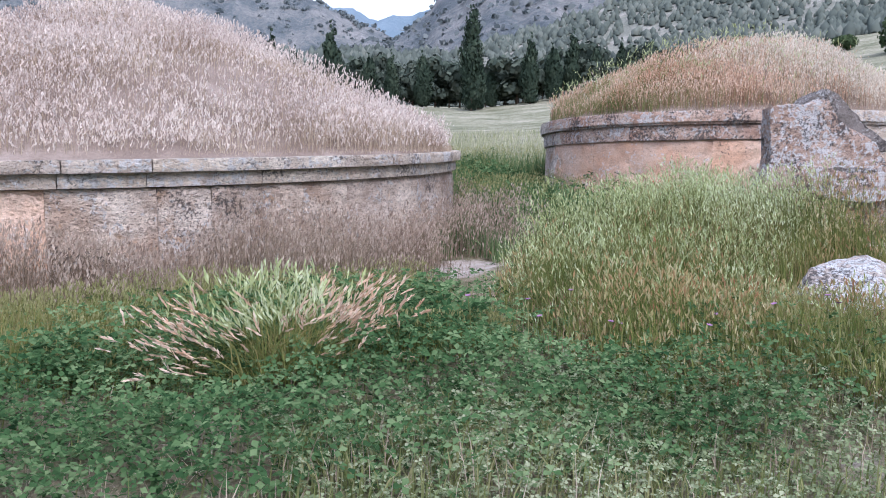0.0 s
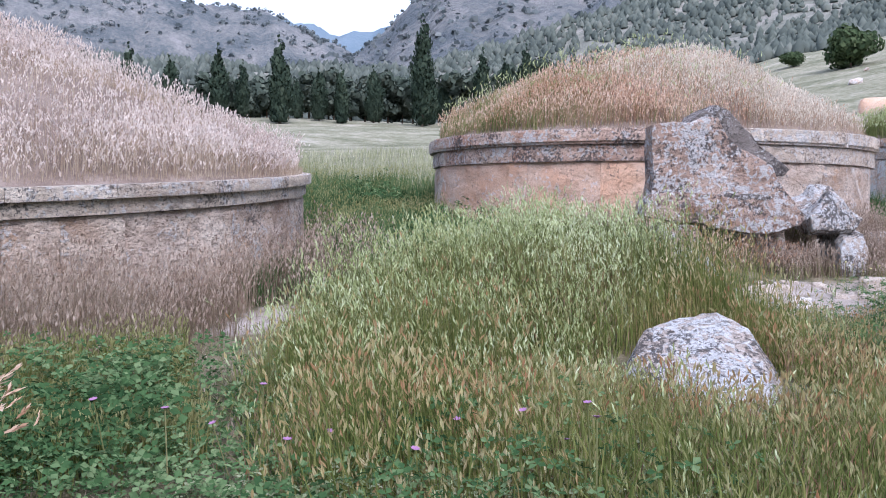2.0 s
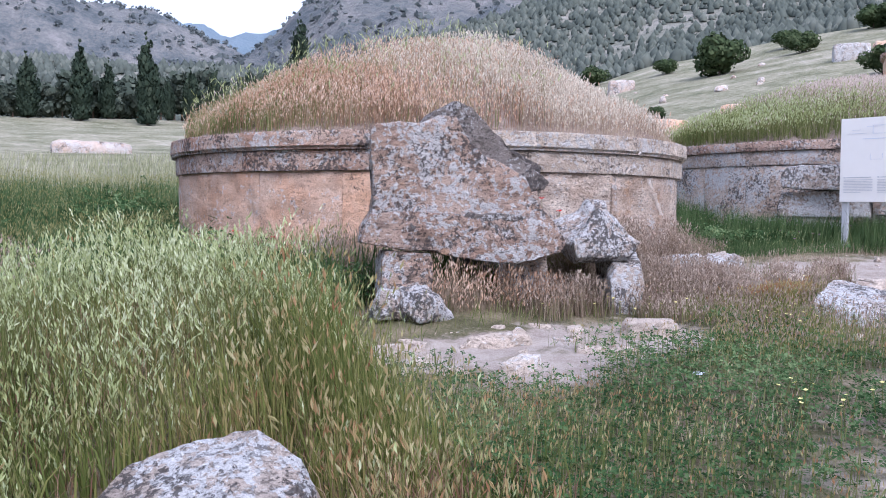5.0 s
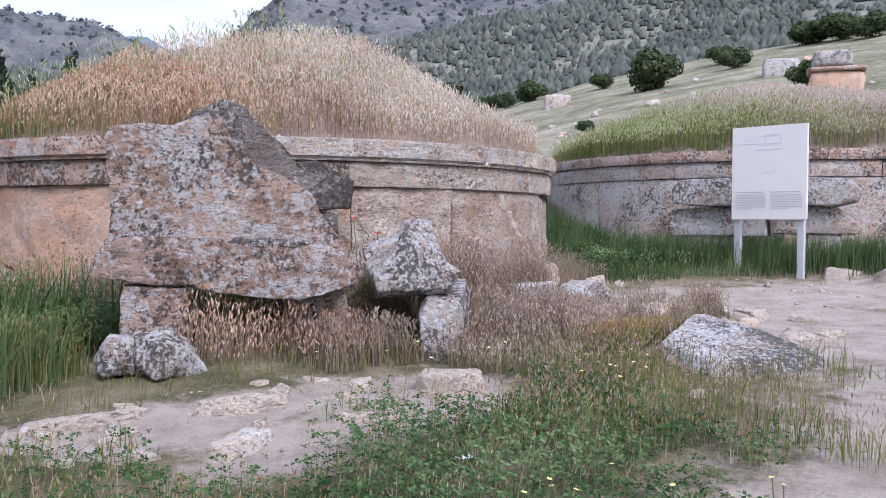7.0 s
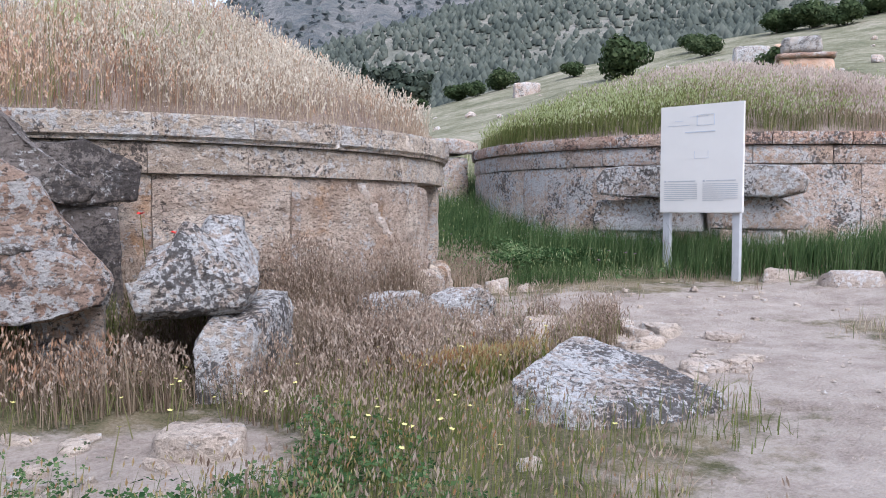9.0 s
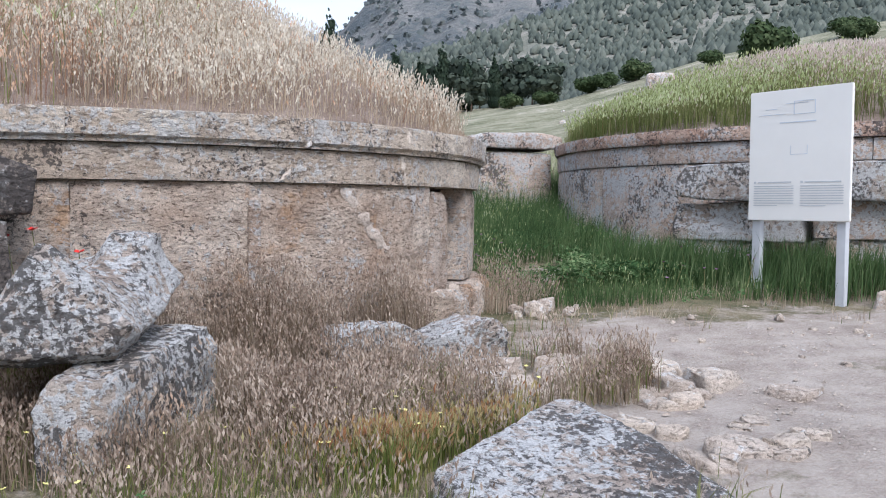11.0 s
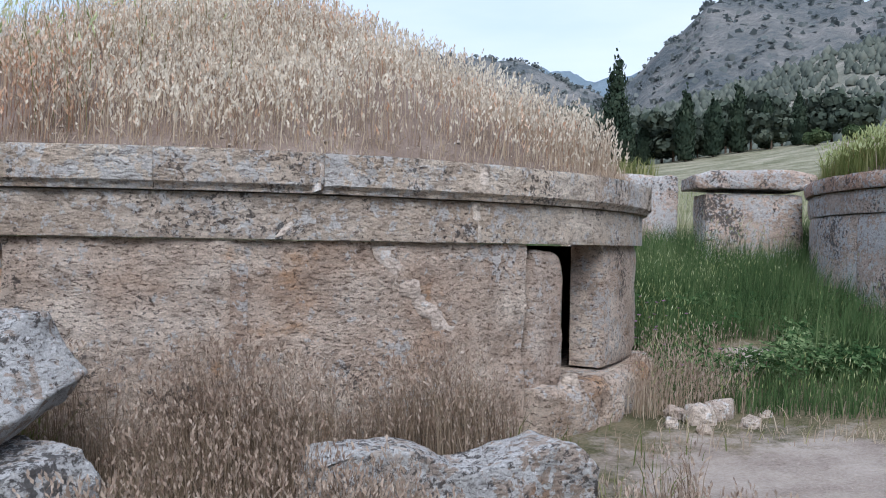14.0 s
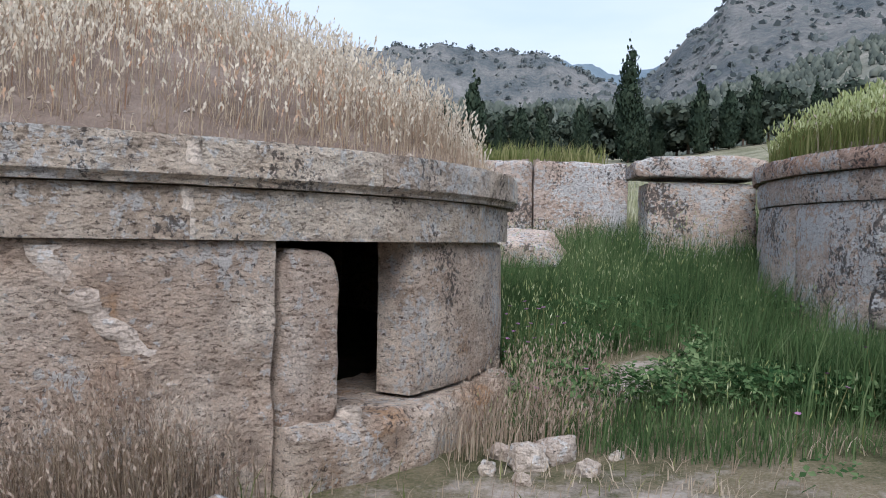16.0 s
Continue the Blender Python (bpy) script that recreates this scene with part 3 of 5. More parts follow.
T2.course("wall_block", [-8.4] + back_joints + [174], 0.6, 2.325, -0.02, 0.45, STONE_FRONT, rough=0.016, du=0.2, dv=0.2)
T2.course("frieze_block", upper, 2.34, 2.60, 0.025, 0.6, rusty_side, rough=0.014, worn=0.006, du=0.045, dv=0.03, chip=0.05, gap=0.0015)
T2.course("cornice_block", [a + 0.4 for a in upper], 2.605, 2.84, 0.10, 0.7, rusty_side, rough=0.016, worn=0.007, du=0.045, dv=0.022, chip=0.07, gap=0.0015, steps=((0.2, 0.03),))
T2.course("frieze_block", [-8.0] + back_joints + [173], 2.34, 2.60, 0.025, 0.6, STONE_CORNICE, du=0.2, dv=0.13)
T2.course("cornice_block", [-7.6] + back_joints + [173.4], 2.605, 2.84, 0.10, 0.7, STONE_CORNICE, du=0.2, dv=0.1)
slab = part("door_slab", prism([(0, 0), (0.36, 0.01), (0.385, 0.1), (0.39, 0.82), (0.36, 0.95), (0.28, 0.99), (0.05, 1.0), (0.0, 0.92), (0.02, 0.6)], 0.22, 0.06, 0.008, 5, 7, 0, 0.02), STONE_FRONT, T2.base, "upright travertine door slab standing ajar")
slab.matrix_basis = pose(14.37 - T2.x, 13.33 - T2.y, 1.30, 0, 0, 43)



def mortar(name, runs, out, width, seed):
    """A smear of repair mortar on the round wall, through (angle, height) points."""
    r = random.Random(seed)
    bm = bmesh.new()
    pts = []
    for (a0, z0), (a1, z1) in zip(runs, runs[1:]):
        pts += [(a0 + (a1 - a0) * k / 8, z0 + (z1 - z0) * k / 8) for k in range(8)]
    rows = []
    for a, z in pts:
        w = math.degrees(width * r.uniform(0.5, 1.2) / T2.r)
        edge = []
        for f, lift in ((-1, -0.03), (-0.7, 0.004), (0.7, 0.004), (1, -0.03)):
            q, rad = radians(a + f * w), T2.r + out + lift
            edge.append(bm.verts.new((rad * math.cos(q), rad * math.sin(q), z + r.uniform(-0.012, 0.012))))
        rows.append(edge)
    for e, f in zip(rows, rows[1:]):
        for k in range(3):
            bm.faces.new((e[k], e[k + 1], f[k + 1], f[k]))
    bmesh.ops.recalc_face_normals(bm, faces=bm.faces)
    for f in bm.faces:
        if f.normal.dot(Vector((f.calc_center_median().x, f.calc_center_median().y, 0))) < 0:
            f.normal_flip()
    part(name, shade_smooth(bm), MORTAR, T2.base, "smear of pale grey repair mortar")


mortar("mortar_patch", [(-66.5, 2.30), (-63.5, 2.02), (-60.5, 1.80), (-59.0, 1.62)], -0.019, 0.11, 5)
mortar("mortar_patch", [(-57.6, 2.84), (-57.4, 2.62)], 0.095, 0.05, 6)
mortar("mortar_patch", [(-57.6, 2.60), (-57.4, 2.33)], 0.022, 0.06, 7)
mortar("mortar_patch", [(-75.5, 2.36), (-72.8, 2.58)], 0.022, 0.05, 8)
mortar("mortar_patch", [(-72.8, 2.62), (-72.4, 2.84)], 0.095, 0.035, 9)

# the wide tomb beside the start of the walk
T1 = Tumulus(-0.996, 15.583, 5.82, 1.975, 2.1, (0.03, 0.045), seed=1, power=1.5)
T1.build("wide round tumulus tomb, low pale drum and dry grass dome")
j1 = [-113.0, -100.6, -89.6, -81.2, -68.9, -58.7, -50.0, -40.2, -29.3, -18.6, -4, 6]
# leftmost ashlars get the peach colour of warm light falling on them
pale_front = lambda a: STONE_WARM if a < -91.9 else STONE_FRONT
T1.course("wall_block", [-110.8, -100.6, -90.9, -80.2, -74.5, -68.6, -63.4, -56.7, -48.8, -41.4, -31.7, -22.2, -8, 6], 0.1, 1.675, -0.02, 0.45, pale_front, rough=0.03, gap=0.004, worn=0.014, du=0.07, dv=0.07, chip=0.07)
T1.course("frieze_block", j1, 1.685, 1.835, 0.03, 0.6, STONE_CORNICE, rough=0.012, worn=0.006, dv=0.03, chip=0.03)
T1.course("cornice_block", [a + 0.5 for a in j1], 1.84, 1.975, 0.11, 0.7, STONE_CORNICE, rough=0.016, worn=0.008, du=0.06, dv=0.025, chip=0.06)
rest = [6.5 + k * 12 for k in range(21)]
T1.course("wall_block", rest, 0.1, 1.675, -0.02, 0.45, STONE_FRONT, du=0.4, dv=0.4)
T1.course("cornice_block", rest, 1.685, 1.975, 0.10, 0.7, STONE_CORNICE, du=0.4, dv=0.15)

# the tomb behind the notice board
T3 = Tumulus(24.235, 17.723, 5.234, 3.26, 1.5, seed=3, power=1.6)
T3.build("round tumulus tomb with lichened stone drum and green grass dome")
j3 = [-232, -221, -209, -197, -185, -173, -160, -147, -134, -121, -108, -95, -80]
T3.course("wall_block", [a + 5 for a in j3], 1.1, 2.77, -0.02, 0.45, STONE_OLD, rough=0.02)
T3.course("frieze_block", j3, 2.775, 3.06, 0.0, 0.55, STONE_OLD, rough=0.018, dv=0.06, chip=0.05)
T3.course("cornice_block", [a + 3 for a in j3], 3.065, 3.26, 0.06, 0.6, STONE_RUSTY, rough=0.02, dv=0.05, chip=0.06)
rest = [-80 + k * 16 for k in range(13)]
T3.course("wall_block", rest, 1.1, 2.77, -0.02, 0.45, STONE_OLD, du=0.4, dv=0.4)
T3.course("cornice_block", rest, 2.775, 3.26, 0.04, 0.55, STONE_RUSTY, du=0.4, dv=0.2)


# ---- fallen blocks ----
def stone(name, bm, m, material, label, category="stone block", group=""):
    ob = part(name, bm, material)
    ob.matrix_basis = m
    return tagged(ob, label, category, group)


# the gable block on its props; x runs along its face
PED = pose(8.50, 11.26, 1.53, 0, 0, -13.4)
pediment = base_at("pediment_block", 0, 0, 0, "huge fallen travertine gable block with lichen, propped on stones", "stone block")
pediment.matrix_basis = PED
part("body", prism([(0.0, 0.0), (0.0, 0.13), (0.1, 0.31), (0.13, 0.5), (0.1, 0.85), (0.1, 1.2), (0.35, 1.235), (0.62, 1.22), (0.80, 1.31), (0.98, 1.3), (1.12, 1.08), (1.3, 0.9), (1.55, 0.8), (1.74, 0.69), (1.83, 0.52), (1.96, 0.33), (2.2, 0.05), (2.15, -0.12), (1.8, -0.22), (1.43, -0.23), (0.74, -0.12)],
                   0.42, 0.04, 0.016, 3.4, 11, 0.04, 0.05, 1), STONE_PINK, pediment)
part("moulding", prism([(-0.02, 0.0), (-0.01, 0.14), (0.08, 0.29), (0.5, 0.32), (1.0, 0.285), (1.05, 0.255), (1.7, 0.235), (1.75, 0.25), (1.9, 0.23), (2.06, 0.12), (2.19, 0.03), (2.12, -0.1), (1.8, -0.21), (1.43, -0.22), (1.0, -0.15), (0.4, -0.07)],
                       0.2, 0.035, 0.014, 3.8, 12, 0.0, 0.06, 1), STONE_PINK, pediment, "weathered base moulding with black crust").location = (0, -0.12, 0)
# upper right of the gable, in a darker colour than the body
part("raking_cornice", prism([(0.55, 1.1), (0.78, 1.35), (1.03, 1.48), (1.2, 1.40), (1.42, 1.19), (1.55, 1.1), (1.66, 0.96), (1.85, 0.80), (2.06, 0.63), (2.0, 0.56), (1.87, 0.53), (1.6, 0.58), (1.0, 0.7), (0.6, 0.8)],
                             0.5, 0.04, 0.018, 3.6, 13, 0.0, 0.06, 1), STONE_DARK, pediment, "dark raking edge of the gable").location = (0.0, 0.14, 0.0)
part("black_crust", prism([(1.0, 0.25), (1.12, 0.31), (1.25, 0.285), (1.42, 0.305), (1.66, 0.28), (1.72, 0.25), (1.6, 0.215), (1.45, 0.23), (1.3, 0.21), (1.2, 0.24)], 0.2, 0.03, 0.01, 8, 18, 0, 0.02, 1), STONE_DARK, pediment, "band of black crust along the moulding").location = (0, -0.125, 0)
stone("fallen_moulding", prism([(0, 0.1), (0.1, 0.45), (0.5, 0.5), (0.95, 0.32), (0.9, 0.05), (0.4, 0)], 0.45, 0.05, 0.018, 3, 14, 0, 0.05, 1), pose(10.15, 11.72, 2.06, 0, 0, 12), STONE_DARK, "dark lichened moulding fragment against the tomb wall")
stone("fallen_moulding", prism([(0, 0), (0, 0.9), (0.4, 1.0), (0.9, 0.95), (0.95, 0)], 0.4, 0.06, 0.018, 3, 15, 0, 0.05, 1), pose(10.0, 11.78, 1.1, 0, 0, 8), STONE_DARK, "upright dark block behind the gable stone")
stone("prop_stone", prism([(0, 0), (0.0, 0.5), (0.04, 0.61), (0.5, 0.585), (0.53, 0.5), (0.52, 0)], 0.4, 0.045, 0.016, 3.5, 16, 0, 0.05, 1), pose(8.67, 11.12, 0.83, 0, 0, -12), STONE_PINK, "squared travertine prop under the gable block")
stone("prop_stone", prism([(0, 0), (0.02, 0.76), (0.48, 0.74), (0.5, 0)], 0.35, 0.06, 0.02, 3, 17, 0, 0.05, 1), pose(10.15, 11.15, 0.75, 0, 0, -12), STONE_OLD, "rough prop stone under the gable block")
stone("loose_stone", stone_lump(0.36, 0.34, 0.32, 21), pose(8.62, 10.88, 0.78), STONE_LICHEN, "pale lichened loose stone in front of the gable block", "stone", "stones by the gable block")
stone("loose_stone", stone_lump(0.50, 0.4, 0.36, 22), pose(8.97, 10.72, 0.76, 0, 0, 20), STONE_LICHEN, "pale lichened loose stone in front of the gable block", "stone", "stones by the gable block")


# the saddle-backed fragment with a horn at either end, and the stone under it
def saddle(v, lift, top, left, right, shoulder):
    """One section across the fragment at v along it; corners lean with the skewed front face."""
    row = [(0.06, lift), (0.0, lift + 0.2), (left - 0.12, (lift + 0.2 + top) / 2), (left, top), (right, top - 0.015), (0.74, shoulder), (0.84, lift + 0.16), (0.72, lift + 0.01)]
    return [(u, v + 0.37 * u, z) for u, z in row]


stone("horned_block", loft([saddle(0.0, 1.36, 1.64, 0.30, 0.48, 1.50), saddle(0.10, 1.30, 1.88, 0.32, 0.42, 1.60), saddle(0.19, 1.29, 1.965, 0.34, 0.42, 1.63), saddle(0.31, 1.30, 1.83, 0.32, 0.50, 1.63), saddle(0.48, 1.33, 1.735, 0.34, 0.58, 1.62),
                            saddle(0.66, 1.37, 1.745, 0.38, 0.62, 1.66), saddle(0.80, 1.41, 1.83, 0.44, 0.66, 1.72), saddle(0.91, 1.45, 1.985, 0.48, 0.70, 1.80), saddle(1.06, 1.49, 2.0, 0.46, 0.72, 1.84), saddle(1.15, 1.52, 1.93, 0.44, 0.70, 1.80)], 0.035, 0.014, 5, 31, 0.05),
      pose(10.67, 10.66, 0, 0, 0, -20.4), STONE_LICHEN, "horned moulding fragment covered in grey lichen, lying on another stone")
stone("base_block", hull_rock([(0.02, 0.1, -0.1), (0.3, -0.05, -0.1), (1.05, 1.0, -0.1), (0.6, 1.2, -0.1), (0.0, 0.1, 0.26), (0.1, 0.1, 0.42), (0.3, 0.0, 0.40), (0.36, -0.02, 0.26), (0.52, 0.25, 0.46), (1.0, 0.95, 0.55), (1.08, 1.0, 0.40), (0.62, 1.2, 0.56), (0.3, 0.6, 0.50)], 0.04, 0.02, 4.5, 32, 0.08, 1),
      pose(11.06, 10.42, 0.84), STONE_LICHEN, "lichened block lying under the horned fragment")

# the trough-backed stone before the doorway wall
stone("lying_moulding", prism([(0, -0.1), (-0.02, 0.2), (0.05, 0.33), (0.3, 0.36), (0.52, 0.37), (0.68, 0.32), (0.82, 0.25), (1.0, 0.24), (1.15, 0.29), (1.4, 0.36), (1.52, 0.33), (1.62, 0.2), (1.64, 0.05), (1.6, -0.1)], 0.42, 0.035, 0.02, 4.5, 33, 0.05, 0.07, 1),
      pose(13.0, 11.68, 0.92, 0, 0, 15), STONE_LICHEN, "long lichened moulding stone lying in dry grass", "stone block")

# boulders
stone("boulder", hull_rock([(-0.55, 0.1, -0.2), (-0.5, -0.55, -0.2), (0.0, -0.8, -0.2), (0.5, -0.5, -0.2), (0.72, 0.15, -0.2), (0.3, 0.75, -0.2), (-0.3, 0.7, -0.2), (-0.45, 0.12, 0.22), (-0.2, 0.35, 0.38), (0.12, 0.36, 0.47), (0.26, 0.3, 0.51), (0.34, 0.24, 0.5), (0.48, 0.05, 0.40), (0.58, -0.1, 0.16), (0.25, -0.48, 0.12), (-0.2, -0.68, 0.03), (-0.1, 0.1, 0.36)],
                           0.035, 0.013, 4, 41, 0.03, 1), pose(5.89, 6.45, 0.40), STONE_LICHEN, "grey and white lichened boulder in tall green grass", "boulder")
stone("boulder", hull_rock([(-0.9, -0.1, -0.2), (-0.75, -0.55, -0.2), (0.0, -0.8, -0.2), (0.6, -0.7, -0.2), (0.75, 0.5, -0.2), (0.1, 0.85, -0.2), (-0.77, 0.08, 0.16), (-0.55, 0.22, 0.18), (-0.35, 0.32, 0.2), (0.2, 0.64, 0.30), (0.30, 0.58, 0.29), (0.42, -0.62, 0.06), (0.5, -0.4, 0.07), (-0.05, -0.6, 0.03), (-0.75, -0.48, 0.05), (0.42, 0.0, 0.18)],
                           0.035, 0.014, 4.5, 42, 0.05, 1), pose(13.6, 9.31, 0.79), STONE_LICHEN, "pale wedge-shaped boulder with lichen beside the path", "boulder")
# pale stones set in the ground
def flat_stone(sx, sy, sz, seed):
    r = random.Random(seed)
    pts = []
    for k in range(9):
        a = k * 0.698 + r.uniform(-0.25, 0.25)
        q = r.uniform(0.7, 1.1)
        pts.append((sx / 2 * q * math.cos(a), sy / 2 * q * math.sin(a), -0.15))
        q *= r.uniform(0.7, 0.95)
        pts.append((sx / 2 * q * math.cos(a), sy / 2 * q * math.sin(a), sz * r.uniform(0.35, 1.0)))
    return hull_rock(pts, max(0.03, sx / 14), 0.018, 5.0, seed, 0.05, 1)


set_stones = [(10.85, 9.6, 0.75, 0.5, 0.16, -40), (7.55, 5.75, 1.3, 0.4, 0.12, -38), (8.0, 4.95, 0.9, 0.35, 0.1, -20), (14.62, 11.3, 0.7, 0.35, 0.12, 20), (19.5, 11.5, 1.1, 0.8, 0.2, -35), (20.3, 11.2, 0.9, 0.6, 0.18, -20), (12.2, 8.35, 0.2, 0.2, 0.1, 0), (14.2, 11.2, 0.4, 0.3, 0.12, 50)]
set_stones += [(14.15, 11.62, 0.8, 0.4, 0.17, 15), (14.75, 11.5, 0.6, 0.4, 0.15, -20), (15.35, 11.25, 0.75, 0.55, 0.14, 10), (15.65, 10.85, 0.8, 0.5, 0.12, 50), (15.2, 10.75, 0.5, 0.35, 0.12, 80), (15.9, 10.35, 0.6, 0.4, 0.08, 20),
               (20.6, 12.1, 1.6, 1.0, 0.22, -30), (19.4, 12.4, 1.0, 0.5, 0.16, -10), (21.4, 11.3, 1.4, 0.9, 0.2, -40), (8.2, 9.9, 1.1, 0.35, 0.12, 12), (9.3, 9.75, 0.9, 0.3, 0.12, -8), (9.0, 8.95, 0.55, 0.4, 0.12, 30), (8.35, 9.05, 0.5, 0.3, 0.08, -20), (9.9, 9.2, 0.6, 0.3, 0.08, 15)]
rs = random.Random(77)
set_stones += [(rs.uniform(14.3, 15.3), rs.uniform(9.2, 11.1), rs.uniform(0.2, 0.55), rs.uniform(0.15, 0.35), rs.uniform(0.04, 0.1), rs.uniform(0, 180)) for _ in range(22)]
set_stones += [(rs.uniform(7.9, 10.6), rs.uniform(8.9, 10.3), rs.uniform(0.1, 0.4), rs.uniform(0.1, 0.25), rs.uniform(0.03, 0.07), rs.uniform(0, 180)) for _ in range(26)]
set_stones += [(rs.uniform(15.4, 18.5), rs.uniform(10.5, 13.6), rs.uniform(0.05, 0.16), rs.uniform(0.05, 0.12), rs.uniform(0.02, 0.04), rs.uniform(0, 180)) for _ in range(30)]
for k, (x, y, sx, sy, sz, rz) in enumerate(set_stones):
    stone("embedded_stone", flat_stone(sx, sy, sz, 400 + k), pose(x, y, float(height(x, y)) - 0.045, 0, 0, rz), STONE_PALE, "pale flat stone half buried in the sandy ground", "stone", "stones in the path")
for x, y, d, s in [(15.62, 14.05, 0.13, 71), (15.75, 13.85, 0.19, 72), (15.93, 13.98, 0.2, 73), (15.5, 13.75, 0.1, 74), (16.08, 13.7, 0.11, 75), (15.68, 13.55, 0.09, 76), (16.3, 13.95, 0.08, 77), (17.6, 12.3, 0.09, 78), (16.9, 12.75, 0.07, 79)]:
    stone("loose_stone", stone_lump(d * 1.3, d, d * 0.9, s), pose(x, y, float(height(x, y)) - 0.03, 0, 0, s * 40), STONE_PALE, "small pale loose stone on the path", "stone", "loose stones at the doorway")

stone("flat_stone", flat_stone(0.2, 0.14, 0.05, 455), pose(14.72, 13.62, 1.37, 0, 0, 30), STONE_PALE, "small flat pale stone lying on the threshold", "stone")

# the stack before the tomb behind the notice board
SARC = lambda u, z, turn=0: pose(18.42 + 0.55 * u, 15.05 - 0.835 * u, z, 0, 0, -56.6 + turn)
stone("sarcophagus_lid", prism([(0.02, 0.06), (0, 0.3), (0.1, 0.43), (0.3, 0.47), (2.55, 0.46), (2.8, 0.42), (2.95, 0.26), (2.9, 0.08), (2.6, 0.0), (1.9, 0.03), (1.2, 0.0), (0.3, 0.02)], 0.75, 0.06, 0.018, 2.8, 81, 0, 0.05, 1), SARC(0, 2.24), STONE_LICHEN, "long lichened sarcophagus lid lying on blocks")
stone("lid_support", prism([(-0.06, 0), (-0.08, 0.2), (0.0, 0.46), (1.35, 0.5), (1.5, 0.42), (1.55, 0)], 0.6, 0.06, 0.022, 2.8, 82, 0, 0.06, 1), SARC(0.0, 1.74) @ pose(0, 0.12, 0), STONE_LICHEN, "rough grey block under the sarcophagus lid")
stone("lid_support", prism([(0, 0), (0.1, 0.45), (0.9, 0.46), (1.25, 0.2), (1.3, 0.1), (1.25, 0)], 0.6, 0.06, 0.022, 2.8, 83, 0, 0.06, 1), SARC(1.65, 1.79) @ pose(0, 0.14, 0), STONE_OLD, "buff broken block under the sarcophagus lid")
stone("lid_support", prism([(0, 0), (0.05, 0.5), (0.9, 0.5), (0.95, 0)], 0.5, 0.1, 0.03, 2.5, 84), SARC(0.15, 1.27) @ pose(0, 0.16, 0), STONE_OLD, "low stone at the foot of the stack")
stone("lid_support", prism([(0, 0), (0.05, 0.5), (0.9, 0.5), (0.95, 0)], 0.5, 0.1, 0.03, 2.5, 85), SARC(1.75, 1.31) @ pose(0, 0.16, 0), STONE_OLD, "low stone at the foot of the stack")

# the capped altar block and the walled tomb further back
stone("altar_block", prism([(0, 0), (0.0, 1.3), (1.5, 1.28), (1.52, 0)], 0.9, 0.14, 0.02, 2.5, 91), pose(18.32, 20.9, 1.90, 0, 0, -6), STONE_OLD, "squared stone block under a cap slab")
stone("cap_slab", prism([(0, 0.05), (0.0, 0.26), (0.3, 0.33), (1.5, 0.33), (1.86, 0.26), (1.85, 0.04), (1.6, 0)], 1.1, 0.1, 0.02, 2.5, 92), pose(18.13, 20.82, 3.2, 0, -1, -6), STONE_OLD, "weathered grey cap slab lying on the altar block")
walled = base_at("walled_tomb", 0, 0, 0, "low walled tomb of pale blocks with grass on top", "tomb")
for k, (x0, x1) in enumerate([(13.6, 15.4), (15.42, 17.0), (17.02, 18.55)]):
    b = part("wall_block", prism([(0, 0), (0, 1.5), (x1 - x0, 1.5), (x1 - x0, 0)], 0.6, 0.16, 0.02, 2.5, 95 + k), STONE_OLD, walled)
    b.location = (x0, 22.9, 2.12)
for k in range(2):
    b = part("wall_block", prism([(0, 0), (0, 1.5), (1.7, 1.5), (1.7, 0)], 0.6, 0.2, 0.02, 2.5, 98 + k), STONE_OLD, walled)
    b.matrix_basis = pose(18.5, 23.52 + k * 1.72, 2.12, 0, 0, 90)
part("fill", prism([(0, 0), (0, 1.5), (0.6, 1.62), (3.6, 1.66), (4.3, 1.5), (4.3, 0)], 3.2, 0.5, 0.05, 1, 100), MOUND_SOIL, walled, "earth fill inside the walls").location = (13.65, 23.45, 2.1)
stone("fallen_slab", prism([(0, 0), (0.05, 0.42), (0.9, 0.36), (1.1, 0.05)], 0.9, 0.12, 0.02, 2.5, 101), pose(15.9, 20.4, 1.95, 12, 0, -20), STONE_OLD, "tilted pale slab lying in tall grass")


# ---- notice board ----
SIGN = pose(18.50, 13.78, 0, 0, 0, -76)
sign = base_at("notice_board", 0, 0, 0, "white notice board with plan drawing and grey text on two posts", "sign")
sign.matrix_basis = SIGN


def box(x0, x1, y0, y1, z0, z1, bevel=0.004):
    bm = bmesh.new()
    bmesh.ops.create_cube(bm, size=1, matrix=Matrix.Translation(((x0 + x1) / 2, (y0 + y1) / 2, (z0 + z1) / 2)) @ Matrix.Diagonal((x1 - x0, y1 - y0, z1 - z0, 1)))
    bmesh.ops.bevel(bm, geom=bm.edges, offset=bevel, segments=2, affect="EDGES")
    return bm


W, Z0, Z1 = 1.22, 2.02, 3.47
panel = part("panel", box(0, W, -0.02, 0.02, Z0, Z1, 0.006), SIGN_WHITE, sign)
part("post", box(0.03, 0.13, 0.022, 0.10, 0.95, 3.35), SIGN_POST, sign, "grey painted square post")
part("post", box(W - 0.16, W - 0.06, 0.022, 0.10, 0.95, 3.35), SIGN_POST, sign, "grey painted square post")
